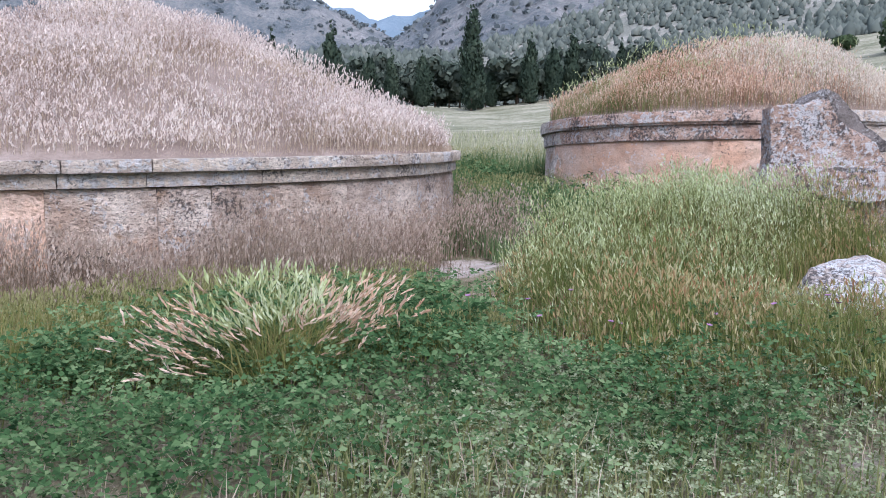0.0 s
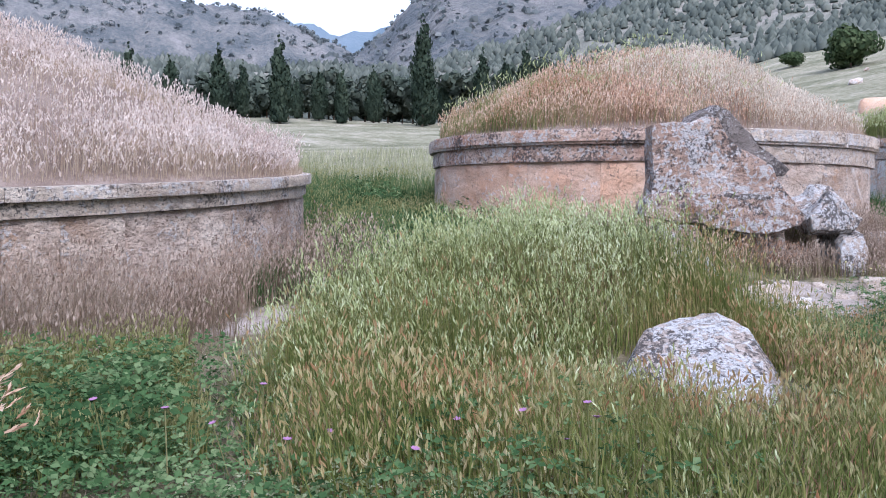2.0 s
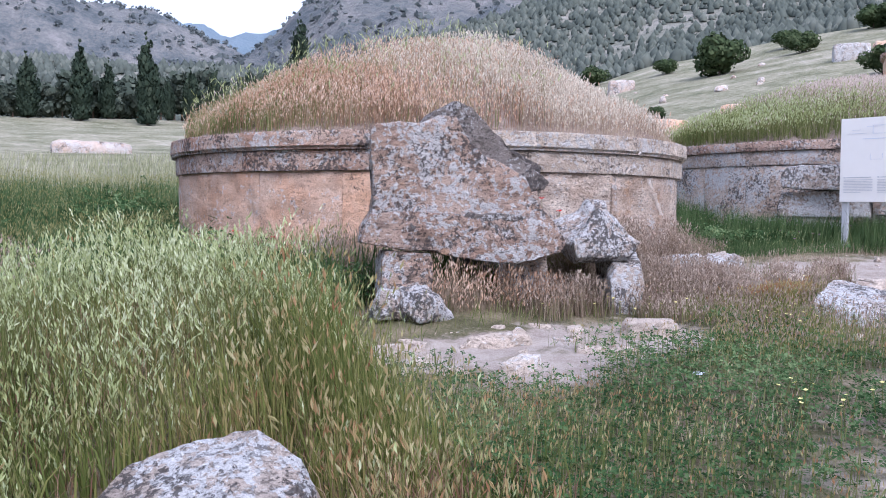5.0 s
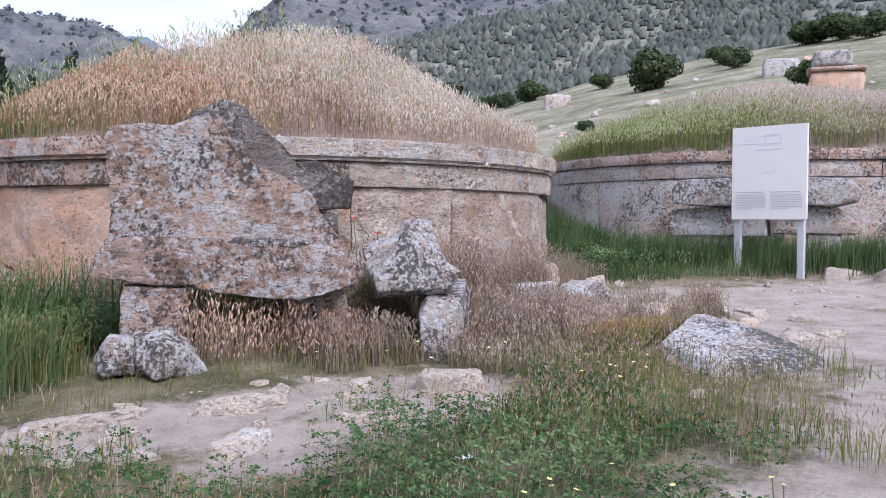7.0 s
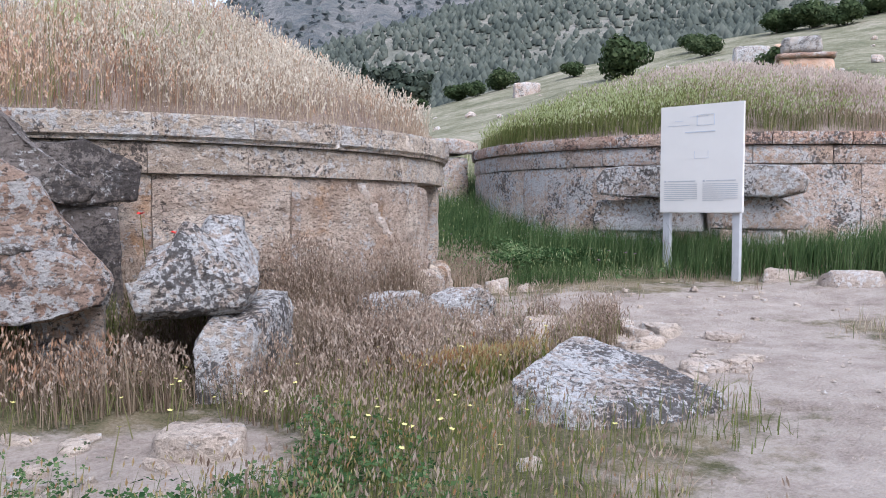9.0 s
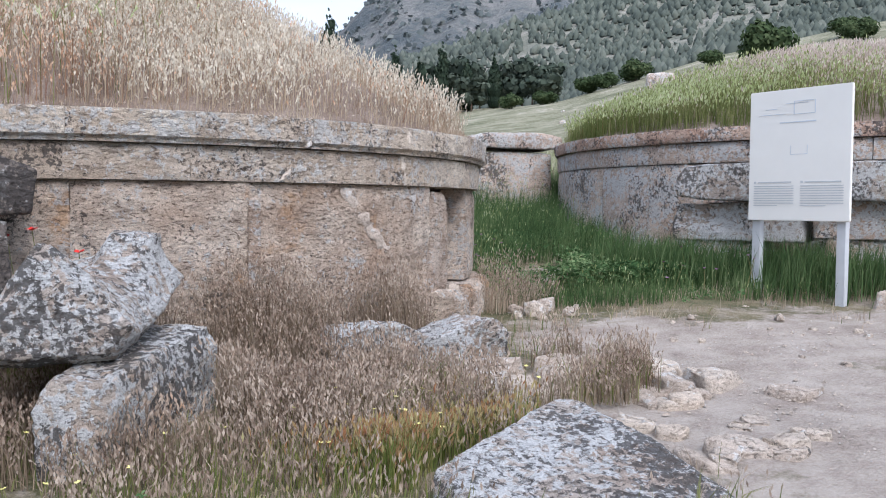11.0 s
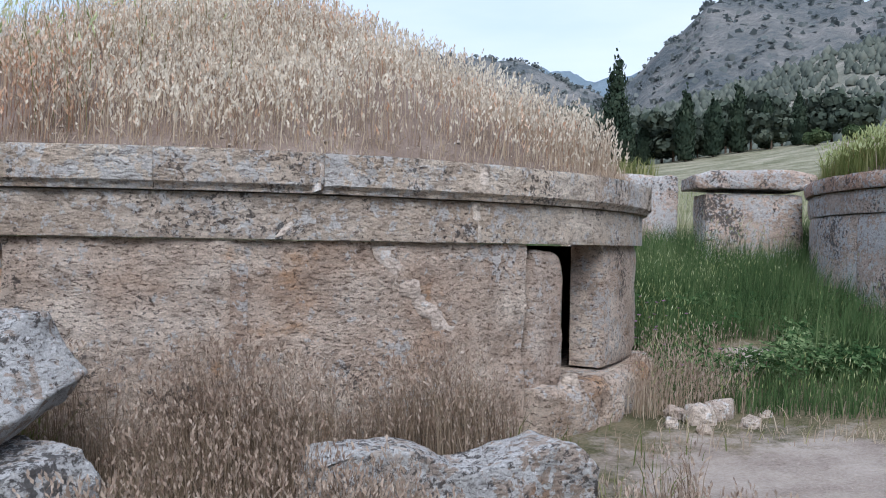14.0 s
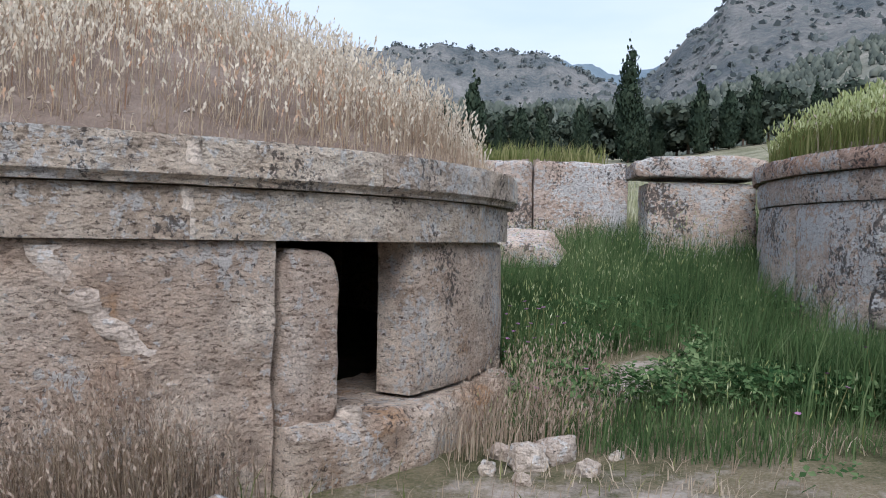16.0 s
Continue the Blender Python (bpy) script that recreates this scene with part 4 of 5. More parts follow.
for col in range(2):
    x0 = 0.07 + col * 0.58
    part("text_heading", box(x0 + 0.05, x0 + 0.47, -0.024, -0.0205, 2.44, 2.455, 0.001), SIGN_INK, panel)
    part("text_mark", box(x0, x0 + 0.03, -0.024, -0.0205, 2.435, 2.46, 0.001), SIGN_INK, panel)
    for k in range(9):
        part("text_line", box(x0, x0 + (0.5 if k < 8 else 0.3), -0.024, -0.0205, 2.40 - k * 0.027, 2.409 - k * 0.027, 0.001), SIGN_INK, panel)
part("plan_caption", box(0.38, 0.82, -0.024, -0.0205, 3.10, 3.112, 0.001), SIGN_BLUE, panel)
for x0, x1, z0, z1 in [(0.12, 0.45, 3.20, 3.205), (0.45, 0.72, 3.31, 3.315), (0.55, 0.8, 3.19, 3.195), (0.55, 0.56, 3.19, 3.33), (0.8, 0.81, 3.19, 3.33), (0.55, 0.8, 3.33, 3.335), (0.2, 0.35, 3.26, 3.265), (0.52, 0.72, 2.75, 2.755), (0.52, 0.525, 2.75, 2.85), (0.72, 0.725, 2.75, 2.85)]:
    part("plan_line", box(x0, x1, -0.024, -0.0205, z0, z1, 0.001), SIGN_BLUE, panel)


# ---- grass ----
def spread(n, x0, x1, y0, y1, keep, seed):
    """n tries over a rectangle; keep(x, y) gives the chance that a plant stands there."""
    r = np.random.RandomState(seed)
    x, y = r.uniform(x0, x1, n), r.uniform(y0, y1, n)
    k = r.uniform(0, 1, n) < keep(x, y)
    return x[k], y[k]


def blades(x, y, z, h, width, seed, lean=0.35, wind=(0.1, 0.0)):
    """Tapered blades of two joints: corners, four-sided and three-sided faces."""
    r = np.random.RandomState(seed)
    n = len(x)
    a, b = r.uniform(0, 6.283, n), r.uniform(0, 6.283, n)
    l = np.abs(r.normal(0, lean, n)) * h
    w = width * r.uniform(0.6, 1.3, n)
    sx, sy = np.cos(a) * w, np.sin(a) * w
    tx, ty = l * np.cos(b) + wind[0] * h, l * np.sin(b) + wind[1] * h
    tz = np.sqrt(np.maximum(h * h - 0.6 * (tx * tx + ty * ty), 0.1 * h * h))
    v = np.empty((n, 5, 3))
    v[:, 0] = np.stack([x - sx, y - sy, z], -1)
    v[:, 1] = np.stack([x + sx, y + sy, z], -1)
    v[:, 2] = np.stack([x + 0.32 * tx + sx * 0.8, y + 0.32 * ty + sy * 0.8, z + 0.58 * tz], -1)
    v[:, 3] = np.stack([x + 0.32 * tx - sx * 0.8, y + 0.32 * ty - sy * 0.8, z + 0.58 * tz], -1)
    v[:, 4] = np.stack([x + tx, y + ty, z + tz], -1)
    k = np.arange(n)[:, None] * 5
    return v.reshape(-1, 3), k + [[0, 1, 2, 3]], k + [[3, 2, 4]], np.stack([tx, ty, tz], -1)


def oats(name, x, y, z, h, materials, seed, head=(0.06, 0.008), lean=0.2, wind=(0.08, 0.0), droop=0.22, width=0.0028, spikes=0):
    """Grass stalks, each with an ear of two crossed leaves, or of some spikelets: one object of many stalks."""
    r = np.random.RandomState(seed + 7)
    v, q, t, top = blades(x, y, z, h, width, seed, lean, wind)
    n = len(x)
    tip = np.stack([x, y, z], -1) + top
    way = top / np.linalg.norm(top, axis=1)[:, None] + np.stack([r.normal(0, droop, n), r.normal(0, droop, n), r.uniform(-0.5, 0.4, n) * droop], -1)
    way /= np.linalg.norm(way, axis=1)[:, None]
    size = r.uniform(0.65, 1.35, n)[:, None]
    a = r.uniform(0, 6.283, n)
    side = np.stack([np.cos(a), np.sin(a), np.zeros(n)], -1)
    cross = np.cross(way, side)
    corners, faces = [], []
    for m in range(spikes or 2):
        if spikes:
            turn = m * 2.4
            out_dir = side * math.cos(turn) + cross * math.sin(turn)
            run = way * 0.9 + out_dir * r.uniform(0.05, 0.32, (n, 1))
            flat_dir = np.cross(run, r.normal(0, 1, (n, 3)))
            flat_dir /= np.linalg.norm(flat_dir, axis=1)[:, None] + 1e-6
            root, long, s = tip + way * head[0] * size * (0.75 * m / spikes - 0.2), head[0] * 0.5 * size, flat_dir * head[1] * size * 0.7
        else:
            root, run, long, s = tip, way, head[0] * size, (side, cross)[m] * head[1] * size
        corners += [root, root + run * long * 0.5 + s, root + run * long, root + run * long * 0.5 - s]
        faces.append(len(v) + np.arange(n)[:, None] * 4 * (spikes or 2) + [[m * 4, m * 4 + 1, m * 4 + 2, m * 4 + 3]])
    ears = np.stack(corners, 1).reshape(-1, 3)
    quads = np.concatenate([q, *faces])
    which = np.concatenate([np.zeros(n, int), np.ones((spikes or 2) * n, int)])
    return sheet(name, np.concatenate([v, ears]), quads, t, materials, which, 0)


def tufts(name, x, y, z, h, material, seed, width=0.004, lean=0.35, wind=(0.1, 0.0)):
    v, q, t, _ = blades(x, y, z, h, width, seed, lean, wind)
    return sheet(name, v, q, t, [material])


def clover(name, x, y, z, h, size, material, seed):
    """Low leafy plants: three broad leaflets each, tilted at random."""
    r = np.random.RandomState(seed)
    n = len(x)
    c = np.stack([x, y, z + h * r.uniform(0.35, 1.0, n)], -1)
    nrm = np.stack([r.normal(0, 0.45, n), r.normal(-0.15, 0.45, n), np.ones(n)], -1)
    nrm /= np.linalg.norm(nrm, axis=1)[:, None]
    u = np.cross(nrm, np.stack([r.normal(0, 1, n), r.normal(0, 1, n), np.zeros(n)], -1))
    u /= np.linalg.norm(u, axis=1)[:, None]
    w = np.cross(nrm, u)
    s = (size * r.uniform(0.5, 1.4, n))[:, None]
    vs, fs = [], []
    for m in range(3):
        d = u * math.cos(m * 2.094) + w * math.sin(m * 2.094)
        e = np.cross(nrm, d)
        vs += [c, c + d * s * 0.6 + e * s * 0.42 + nrm * s * 0.12, c + d * s * 1.1, c + d * s * 0.6 - e * s * 0.42 + nrm * s * 0.12]
        fs.append(np.arange(n)[:, None] * 12 + [[m * 4, m * 4 + 1, m * 4 + 2, m * 4 + 3]])
    return sheet(name, np.stack(vs, 1).reshape(-1, 3), np.concatenate(fs), np.zeros((0, 3)), [material])


def off_tombs(x, y, extra=0.02):
    ok = np.ones(np.shape(x), bool)
    for t in (T1, T2, T3):
        ok &= np.hypot(x - t.x, y - t.y) > t.r + extra
    return ok


BLOCKERS = [(8.5, 10.75, 10.8, 12.4), (8.65, 10.25, 9.6, 10.8), (5.35, 5.5, 6.55, 7.1), (12.9, 8.8, 14.15, 9.9), (13.05, 11.72, 14.8, 12.3), (11.1, 10.5, 12.1, 11.5)]


def free(x, y):
    ok = off_tombs(x, y)
    for x0, y0, x1, y1 in BLOCKERS:
        ok &= ~((x > x0) & (x < x1) & (y > y0) & (y < y1))
    return ok


def low(x, y):
    """Where small plants can stand: anywhere but inside the tombs and the largest stones."""
    ok = off_tombs(x, y)
    for x0, y0, x1, y1 in [(8.7, 11.1, 10.6, 12.2), (5.5, 5.95, 6.45, 7.0), (12.95, 8.9, 14.1, 9.8), (13.2, 11.8, 14.5, 12.2)]:
        ok &= ~((x > x0) & (x < x1) & (y > y0) & (y < y1))
    return ok


def bare(x, y, seed=9):
    return trodden(x, y) + 0.22 * waves(x, y, 3.0, seed) + 0.1 * waves(x, y, 9.0, seed + 1)


def near_wall(t, x, y):
    return np.hypot(x - t.x, y - t.y) - t.r


def dome_points(t, n, seed, keep=None, a0=-180, a1=180, edge=0.12):
    r = np.random.RandomState(seed)
    rad = np.sqrt(r.uniform(0, 1, n)) * (t.r - edge)
    a = np.radians(r.uniform(a0, a1, n))
    x, y = t.x + rad * np.cos(a), t.y + rad * np.sin(a)
    k = np.ones(n, bool) if keep is None else r.uniform(0, 1, n) < keep(x, y)
    return x[k], y[k], t.dome(x[k], y[k]) - 0.02


def stuff(ob, label, category="grass"):
    return tagged(ob, label, category, kind="stuff")


def hv(x, y, lo, hi, seed, k=1.6):
    """Stalk heights with tall and low patches."""
    return np.random.RandomState(seed).uniform(lo, hi, len(x)) * (1 + 0.3 * waves(x, y, k, seed + 90))


def hp(x, y, keep, lo, hi, seed, k=1.6):
    """Heights that dwindle where the stand thins out."""
    u = np.random.RandomState(seed + 3).uniform(0, 1, len(x)) ** 0.8
    return (lo + (hi - lo) * u) * (1 + 0.24 * waves(x, y, k, seed + 90) + 0.16 * waves(x, y, 4.5, seed + 91)) * (0.35 + 0.65 * np.clip(keep(x, y), 0, 1))


def hts(n, lo, hi, seed):
    return np.random.RandomState(seed).uniform(lo, hi, n)


# domes
patchy = lambda s, k=1.2: (lambda x, y: np.clip(0.72 + 0.5 * waves(x, y, k, s), 0.12, 1))
x, y, z = dome_points(T1, 45000, 11, patchy(61), -140, 20)
stuff(oats("dry_oat_grass", x, y, z, hv(x, y, 0.07, 0.42, 1), [STEM_DRY, OAT_PINK], 12, (0.08, 0.0105), 0.2, (0.05, 0.0), 0.3, 0.003, 4), "dense pinkish dry wild oats covering a tomb dome")
x, y, z = dome_points(T2, 50000, 13, lambda x, y: patchy(62)(x, y) * np.clip((4.08 - np.hypot(x - T2.x, y - T2.y)) / 0.3, 0.12, 1), -215, 35)
gold = np.random.RandomState(3).uniform(0, 1, len(x)) < np.clip(0.5 - 0.22 * (x - T2.x) + 0.35 * waves(x, y, 1.0, 77), 0.04, 0.96)
for name, k, mats, s in (("dry_oat_grass", gold, [STEM_RED, OAT_GOLD], 14), ("dry_oat_grass", ~gold, [STEM_DRY, OAT_STRAW], 15)):
    stuff(oats(name, x[k], y[k], z[k], hv(x[k], y[k], 0.06, 0.42, s), mats, s, (0.07, 0.0105), 0.18, (0.03, 0.0), 0.25, 0.003, 3), "golden dry wild oats on the tomb dome" if s == 14 else "pale dry wild oats on the tomb dome")
x, y, z = dome_points(T2, 14000, 16, lambda x, y: np.clip(-(x - T2.x) * 0.5 - 0.9 + 0.4 * waves(x, y, 1.5, 63), 0, 1), -215, -100)
stuff(tufts("green_grass", x, y, z, hts(len(x), 0.2, 0.5, 2), BLADE_OLIVE, 17), "olive green grass on the edge of the dome")
x, y, z = dome_points(T3, 30000, 18, patchy(64), -230, -60)
green = np.random.RandomState(6).uniform(0, 1, len(x)) < np.clip(0.5 - 0.5 * (x - T3.x + 2.6) + 0.4 * waves(x, y, 0.9, 78), 0.03, 0.95)
stuff(oats("green_oat_grass", x[green], y[green], z[green], hts(green.sum(), 0.25, 0.5, 3), [STEM_GREEN, OAT_GREEN], 19, (0.06, 0.010)), "green ripening grass on the tomb dome")
stuff(oats("dry_oat_grass", x[~green], y[~green], z[~green], hts((~green).sum(), 0.2, 0.42, 4), [STEM_DRY, OAT_PINK], 20, (0.06, 0.010)), "pale dry grass on the tomb dome")

x, y, z = dome_points(T3, 16000, 109, lambda x, y: np.clip(-(x - T3.x) * 0.4 - 0.75 + 0.4 * waves(x, y, 1.2, 51), 0, 1), -230, -60)
stuff(tufts("green_grass", x, y, z, hv(x, y, 0.2, 0.45, 24), BLADE_OLIVE, 110, 0.007, 0.3), "fresh green grass on the flank of the tomb dome")
# dry band at the foot of the wide tomb
foot1 = lambda x, y: free(x, y) * np.clip(1.7 - near_wall(T1, x, y) / 0.95 + 0.3 * waves(x, y, 1.6, 65), 0, 1) * (bare(x, y) < 0.55)
x, y = spread(72000, -5, 6.2, 7.6, 15, foot1, 21)
stuff(oats("dry_oat_grass", x, y, height(x, y), hp(x, y, foot1, 0.15, 0.78, 5), [STEM_BROWN, OAT_BROWN], 22, (0.055, 0.0085)), "pinkish dry grass along the foot of the tomb wall")
# dry stand before the doorway wall
foot2 = lambda x, y: free(x, y) * np.clip(2.4 - near_wall(T2, x, y) / 1.2 - 0.5 * np.maximum(0, 10.8 - x) + 0.35 * waves(x, y, 1.7, 66), 0, 1) * (bare(x, y) < 0.5) * np.clip(0.75 + 0.4 * waves(x, y, 4.0, 59), 0.15, 1) * np.clip(1 - 3.0 * (x - 14.05 + 0.35 * (13.2 - y)) * (y > 11.9), 0, 1)
x, y = spread(88000, 8.6, 15.4, 9.3, 13.9, foot2, 23)
stuff(oats("dry_oat_grass", x, y, height(x, y), hp(x, y, foot2, 0.12, 0.55, 6) * np.clip(1.5 - 0.75 * np.maximum(0, near_wall(T2, x, y) - 0.15), 0.85, 1.45), [STEM_BROWN, OAT_BROWN], 24, (0.062, 0.0085), 0.2, (-0.06, 0.0), 0.3, 0.003, 3), "dry pinkish wild oats before the tomb wall")
x, y = spread(9000, 8.6, 15.4, 9.3, 13.6, foot2, 91)
stuff(tufts("green_grass", x, y, height(x, y), hv(x, y, 0.1, 0.3, 17), BLADE_OLIVE, 92, 0.0035, 0.45), "thin green blades among the dry grass")
# tall ripening grass round the boulder
tall = lambda x, y: free(x, y) * (bare(x, y) < 0.52) * np.clip(1.2 - 1.5 * np.maximum(0, 2.95 + 0.35 * np.maximum(0, y - 5) - x) - 1.6 * np.maximum(0, x - 6.4 - 0.2 * (y - 5.8)) - 1.5 * np.maximum(0, 4.5 - y) - 1.5 * np.maximum(0, y - 9.4) + 0.35 * waves(x, y, 1.2, 67) - 1.2 * np.maximum(0, 5.4 - y) * (x < 3.9), 0, 1)
x, y = spread(76000, 1.5, 9.5, 3.4, 11.5, tall, 25)
h = hp(x, y, tall, 0.15, 0.78, 7) * (1 + 0.22 * waves(x, y, 3.2, 41)) * np.clip(0.55 + 0.2 * (y - 4.6), 0.5, 1.0) * np.clip(0.5 + 0.45 * (np.hypot(x - 5.9, y - 6.2) - 0.7), 0.4, 1)
front = np.random.RandomState(2).uniform(0, 1, len(x)) < np.clip(0.55 - 0.5 * (y - 6.6) + 0.7 * waves(x, y, 1.3, 56) + 0.7 * np.maximum(0, 4.0 - x), 0.03, 0.97)
rust = front & (waves(x, y, 2.1, 46) + 0.5 * waves(x, y, 5.0, 47) + np.random.RandomState(8).normal(0, 0.4, len(x)) > 0.12)
stuff(oats("green_oat_grass", x[~front], y[~front], height(x[~front], y[~front]), h[~front] * 1.08, [STEM_GREEN, OAT_GREEN], 26, (0.08, 0.0068), 0.22, (-0.1, 0.0), 0.3, 0.003, 4), "tall pale green wild oats on a low rise")
k = front & ~rust
stuff(oats("yellow_green_grass", x[k], y[k], height(x[k], y[k]), h[k] * 0.95, [BLADE_YELLOW, OAT_OLIVE], 98, (0.05, 0.005), 0.25, (-0.1, 0.0), 0.3, 0.0045), "yellow-green ripening grass before the rise")
stuff(oats("rusty_grass", x[rust], y[rust], height(x[rust], y[rust]), h[rust], [BLADE_YELLOW, OAT_RUST], 99, (0.055, 0.007), 0.22, (-0.1, 0.0), 0.3, 0.003), "rust coloured wild grass before the rise")
x, y = spread(34000, 1.0, 9.5, 3.2, 11.5, tall, 27)
stuff(tufts("green_grass", x, y, height(x, y), hts(len(x), 0.2, 0.5, 8) * np.clip(0.4 + 0.45 * (np.hypot(x - 5.9, y - 6.2) - 0.7), 0.3, 1), BLADE_YELLOW, 28, 0.005, 0.35, (-0.1, 0.0)), "yellow-green grass blades under the oats")
x, y = spread(26000, -4, 2.6, 5.8, 9.2, lambda x, y: free(x, y) * (bare(x, y) < 0.52) * np.clip(0.9 + 0.5 * waves(x, y, 1.3, 75) - 1.2 * np.maximum(0, 6.5 - y), 0, 1), 81)
stuff(oats("green_oat_grass", x, y, height(x, y), hv(x, y, 0.08, 0.34, 15), [BLADE_YELLOW, OAT_OLIVE], 82, (0.04, 0.005), width=0.0035), "olive and yellow grass before the wide tomb")
x, y = spread(2200, 9.9, 11.6, 11.7, 12.5, lambda x, y: off_tombs(x, y), 83)
stuff(tufts("green_grass", x, y, height(x, y) + 0.1, hv(x, y, 0.2, 0.6, 16), BLADE_OLIVE, 84, 0.006), "green weeds between the gable block and the wall")
x, y = spread(1500, 7.7, 8.8, 11.5, 12.9, lambda x, y: off_tombs(x, y) * np.clip(0.6 + 0.5 * waves(x, y, 1.6, 76), 0, 1), 85)
stuff(clover("weeds", x, y, height(x, y), np.full(len(x), 0.5), 0.03, LEAF_CLOVER, 86), "dark green leafy weeds at the foot of the wall", "plant")
# lush grass in the gaps between the tombs
lush = lambda x, y: free(x, y) * (bare(x, y) < 0.5) * np.clip(0.95 + 0.3 * waves(x, y, 1.1, 68), 0, 1)
x, y = spread(66000, 14.6, 22.5, 12.2, 22.6, lambda x, y: lush(x, y) * (y > np.maximum(14.6 - 0.75 * (x - 15.5), 13.3 - 0.22 * (x - 17)) + 0.2 * waves(x, y, 2, 69)), 29)
stuff(tufts("lush_grass", x, y, height(x, y), hv(x, y, 0.2, 0.58, 9) * np.clip(np.maximum(0.38 + (y - 14) / 6, 0.9 * (x > 17.9 + 0.3 * waves(x, y, 2, 44))), 0.36, 1.15), BLADE_LUSH, 30, 0.0042, 0.35), "lush green grass between the tombs")
x, y = spread(26000, 3.4, 8.2, 10.6, 21, lambda x, y: lush(x, y) * (y > 9.6 + 0.3 * (x - 4)), 31)
stuff(tufts("lush_grass", x, y, height(x, y), hv(x, y, 0.2, 0.55, 10), BLADE_LUSH, 32, 0.007, 0.3), "lush green grass in the gap between two tombs")
# rusty grass under the gable block and weeds behind the plume
under = lambda x, y: np.clip(1.3 - np.abs(y - 10.8) / 0.4 - np.maximum(0, 9.4 - x) * 2.5 - np.maximum(0, x - 11.5) * 2 + 0.9 * waves(x, y, 2.6, 55) - 0.35, 0, 0.8) * (near_wall(T2, x, y) > 0.1)
x, y = spread(7500, 9.0, 12.0, 10.0, 11.3, under, 101)
stuff(oats("rusty_grass", x, y, height(x, y), hp(x, y, under, 0.06, 0.5, 21), [STEM_BROWN, OAT_GOLD], 102, (0.045, 0.0065)), "rusty dry grass under the gable block")
x, y = spread(11000, 7.2, 12.5, 5.0, 9.3, lambda x, y: low(x, y) * (bare(x, y) < 0.5) * np.clip(0.35 + 0.7 * waves(x, y, 1.7, 53), 0, 1), 105)
stuff(oats("half_ripe_grass", x, y, height(x, y), hv(x, y, 0.08, 0.26, 22), [BLADE_OLIVE, OAT_RUST], 106, (0.03, 0.004)), "thin half-ripe grass among the weeds")
x, y = spread(4200, -0.8, 2.4, 5.9, 7.9, lambda x, y: np.clip(0.55 + 0.6 * waves(x, y, 1.9, 54), 0, 1), 103)
stuff(clover("weeds", x, y, height(x, y), np.full(len(x), 0.42), 0.045, LEAF_CLOVER, 104), "bushy green weeds behind the bent grass", "plant")
x, y = spread(9000, 15.2, 21.5, 12.8, 21.5, lambda x, y: lush(x, y) * (y > 14.4 - 0.6 * (x - 15.5)) * np.clip(0.6 + 0.5 * waves(x, y, 1.4, 50), 0.05, 1), 111)
stuff(oats("lush_seeding_grass", x, y, height(x, y), hv(x, y, 0.2, 0.62, 25) * np.clip(0.45 + (y - 14) / 7, 0.4, 1.1), [BLADE_LUSH, OAT_GREEN], 112, (0.05, 0.004), width=0.0035), "green grass going to seed between the tombs")
x, y = spread(3800, 15.2, 16.9, 13.9, 16.0, lambda x, y: free(x, y) * np.clip(1.2 - near_wall(T2, x, y) / 0.8 + 0.4 * waves(x, y, 2.4, 49), 0, 1), 113)
stuff(oats("dry_oat_grass", x, y, height(x, y), hv(x, y, 0.1, 0.4, 26), [STEM_DRY, OAT_BROWN], 114, (0.045, 0.005)), "thin dry grass beside the doorway pier")
r = np.random.RandomState(151)
u, d = r.uniform(-0.9, 4.2, 5200), np.abs(r.normal(0, 0.35, 5200)) + 0.03
x, y = 18.42 + 0.55 * u - 0.835 * d, 15.05 - 0.835 * u - 0.55 * d
stuff(tufts("lush_grass", x, y, height(x, y), hv(x, y, 0.35, 0.72, 152), BLADE_LUSH, 153, 0.005, 0.3), "tall green grass at the foot of the stacked stones")
x, y = spread(9000, 6.4, 8.8, 10.6, 13.2, lambda x, y: off_tombs(x, y) * (x + 0.5 * (y - 11) < 8.5) * (y > 11.0 - 0.3 * (8.3 - x)) * np.clip(0.7 + 0.5 * waves(x, y, 1.6, 43), 0, 1), 161)
stuff(oats("half_ripe_grass", x, y, height(x, y), hv(x, y, 0.12, 0.5, 162), [BLADE_OLIVE, OAT_OLIVE], 163, (0.045, 0.005), width=0.004), "olive and brown weeds at the foot of the warm wall")
x, y = spread(30000, 4.6, 10.5, 12.0, 22.5, lambda x, y: off_tombs(x, y, 0.1) * np.clip(0.7 + 0.6 * waves(x, y, 1.3, 42), 0.05, 1), 164)
stuff(oats("lush_seeding_grass", x, y, height(x, y), hv(x, y, 0.35, 0.9, 165, 1.2), [BLADE_LUSH, OAT_OLIVE], 166, (0.05, 0.006), 0.25, (0.05, 0), 0.3, 0.011), "tall dark green grass in the gap between two tombs")
x, y = spread(12000, 4.8, 9.0, 12.5, 20.5, lambda x, y: off_tombs(x, y, 0.05) * np.clip(0.6 + 0.7 * waves(x, y, 1.4, 38), 0, 1), 191)
stuff(clover("weeds", x, y, height(x, y), hv(x, y, 0.3, 0.8, 192, 1.4), 0.06, LEAF_CLOVER, 193), "bushy dark green weeds in the gap between two tombs", "plant")
# low leafy plants
x, y = spread(34000, -3.5, 6, 3.0, 8.4, lambda x, y: free(x, y) * (bare(x, y) < 0.56) * np.clip(1.4 - 0.5 * np.maximum(0, x - 2.0) - 0.4 * np.maximum(0, y - 5.8) - 1.4 * np.maximum(0, 4.25 - y) + 0.3 * waves(x, y, 1.3, 70), 0, 1), 33)
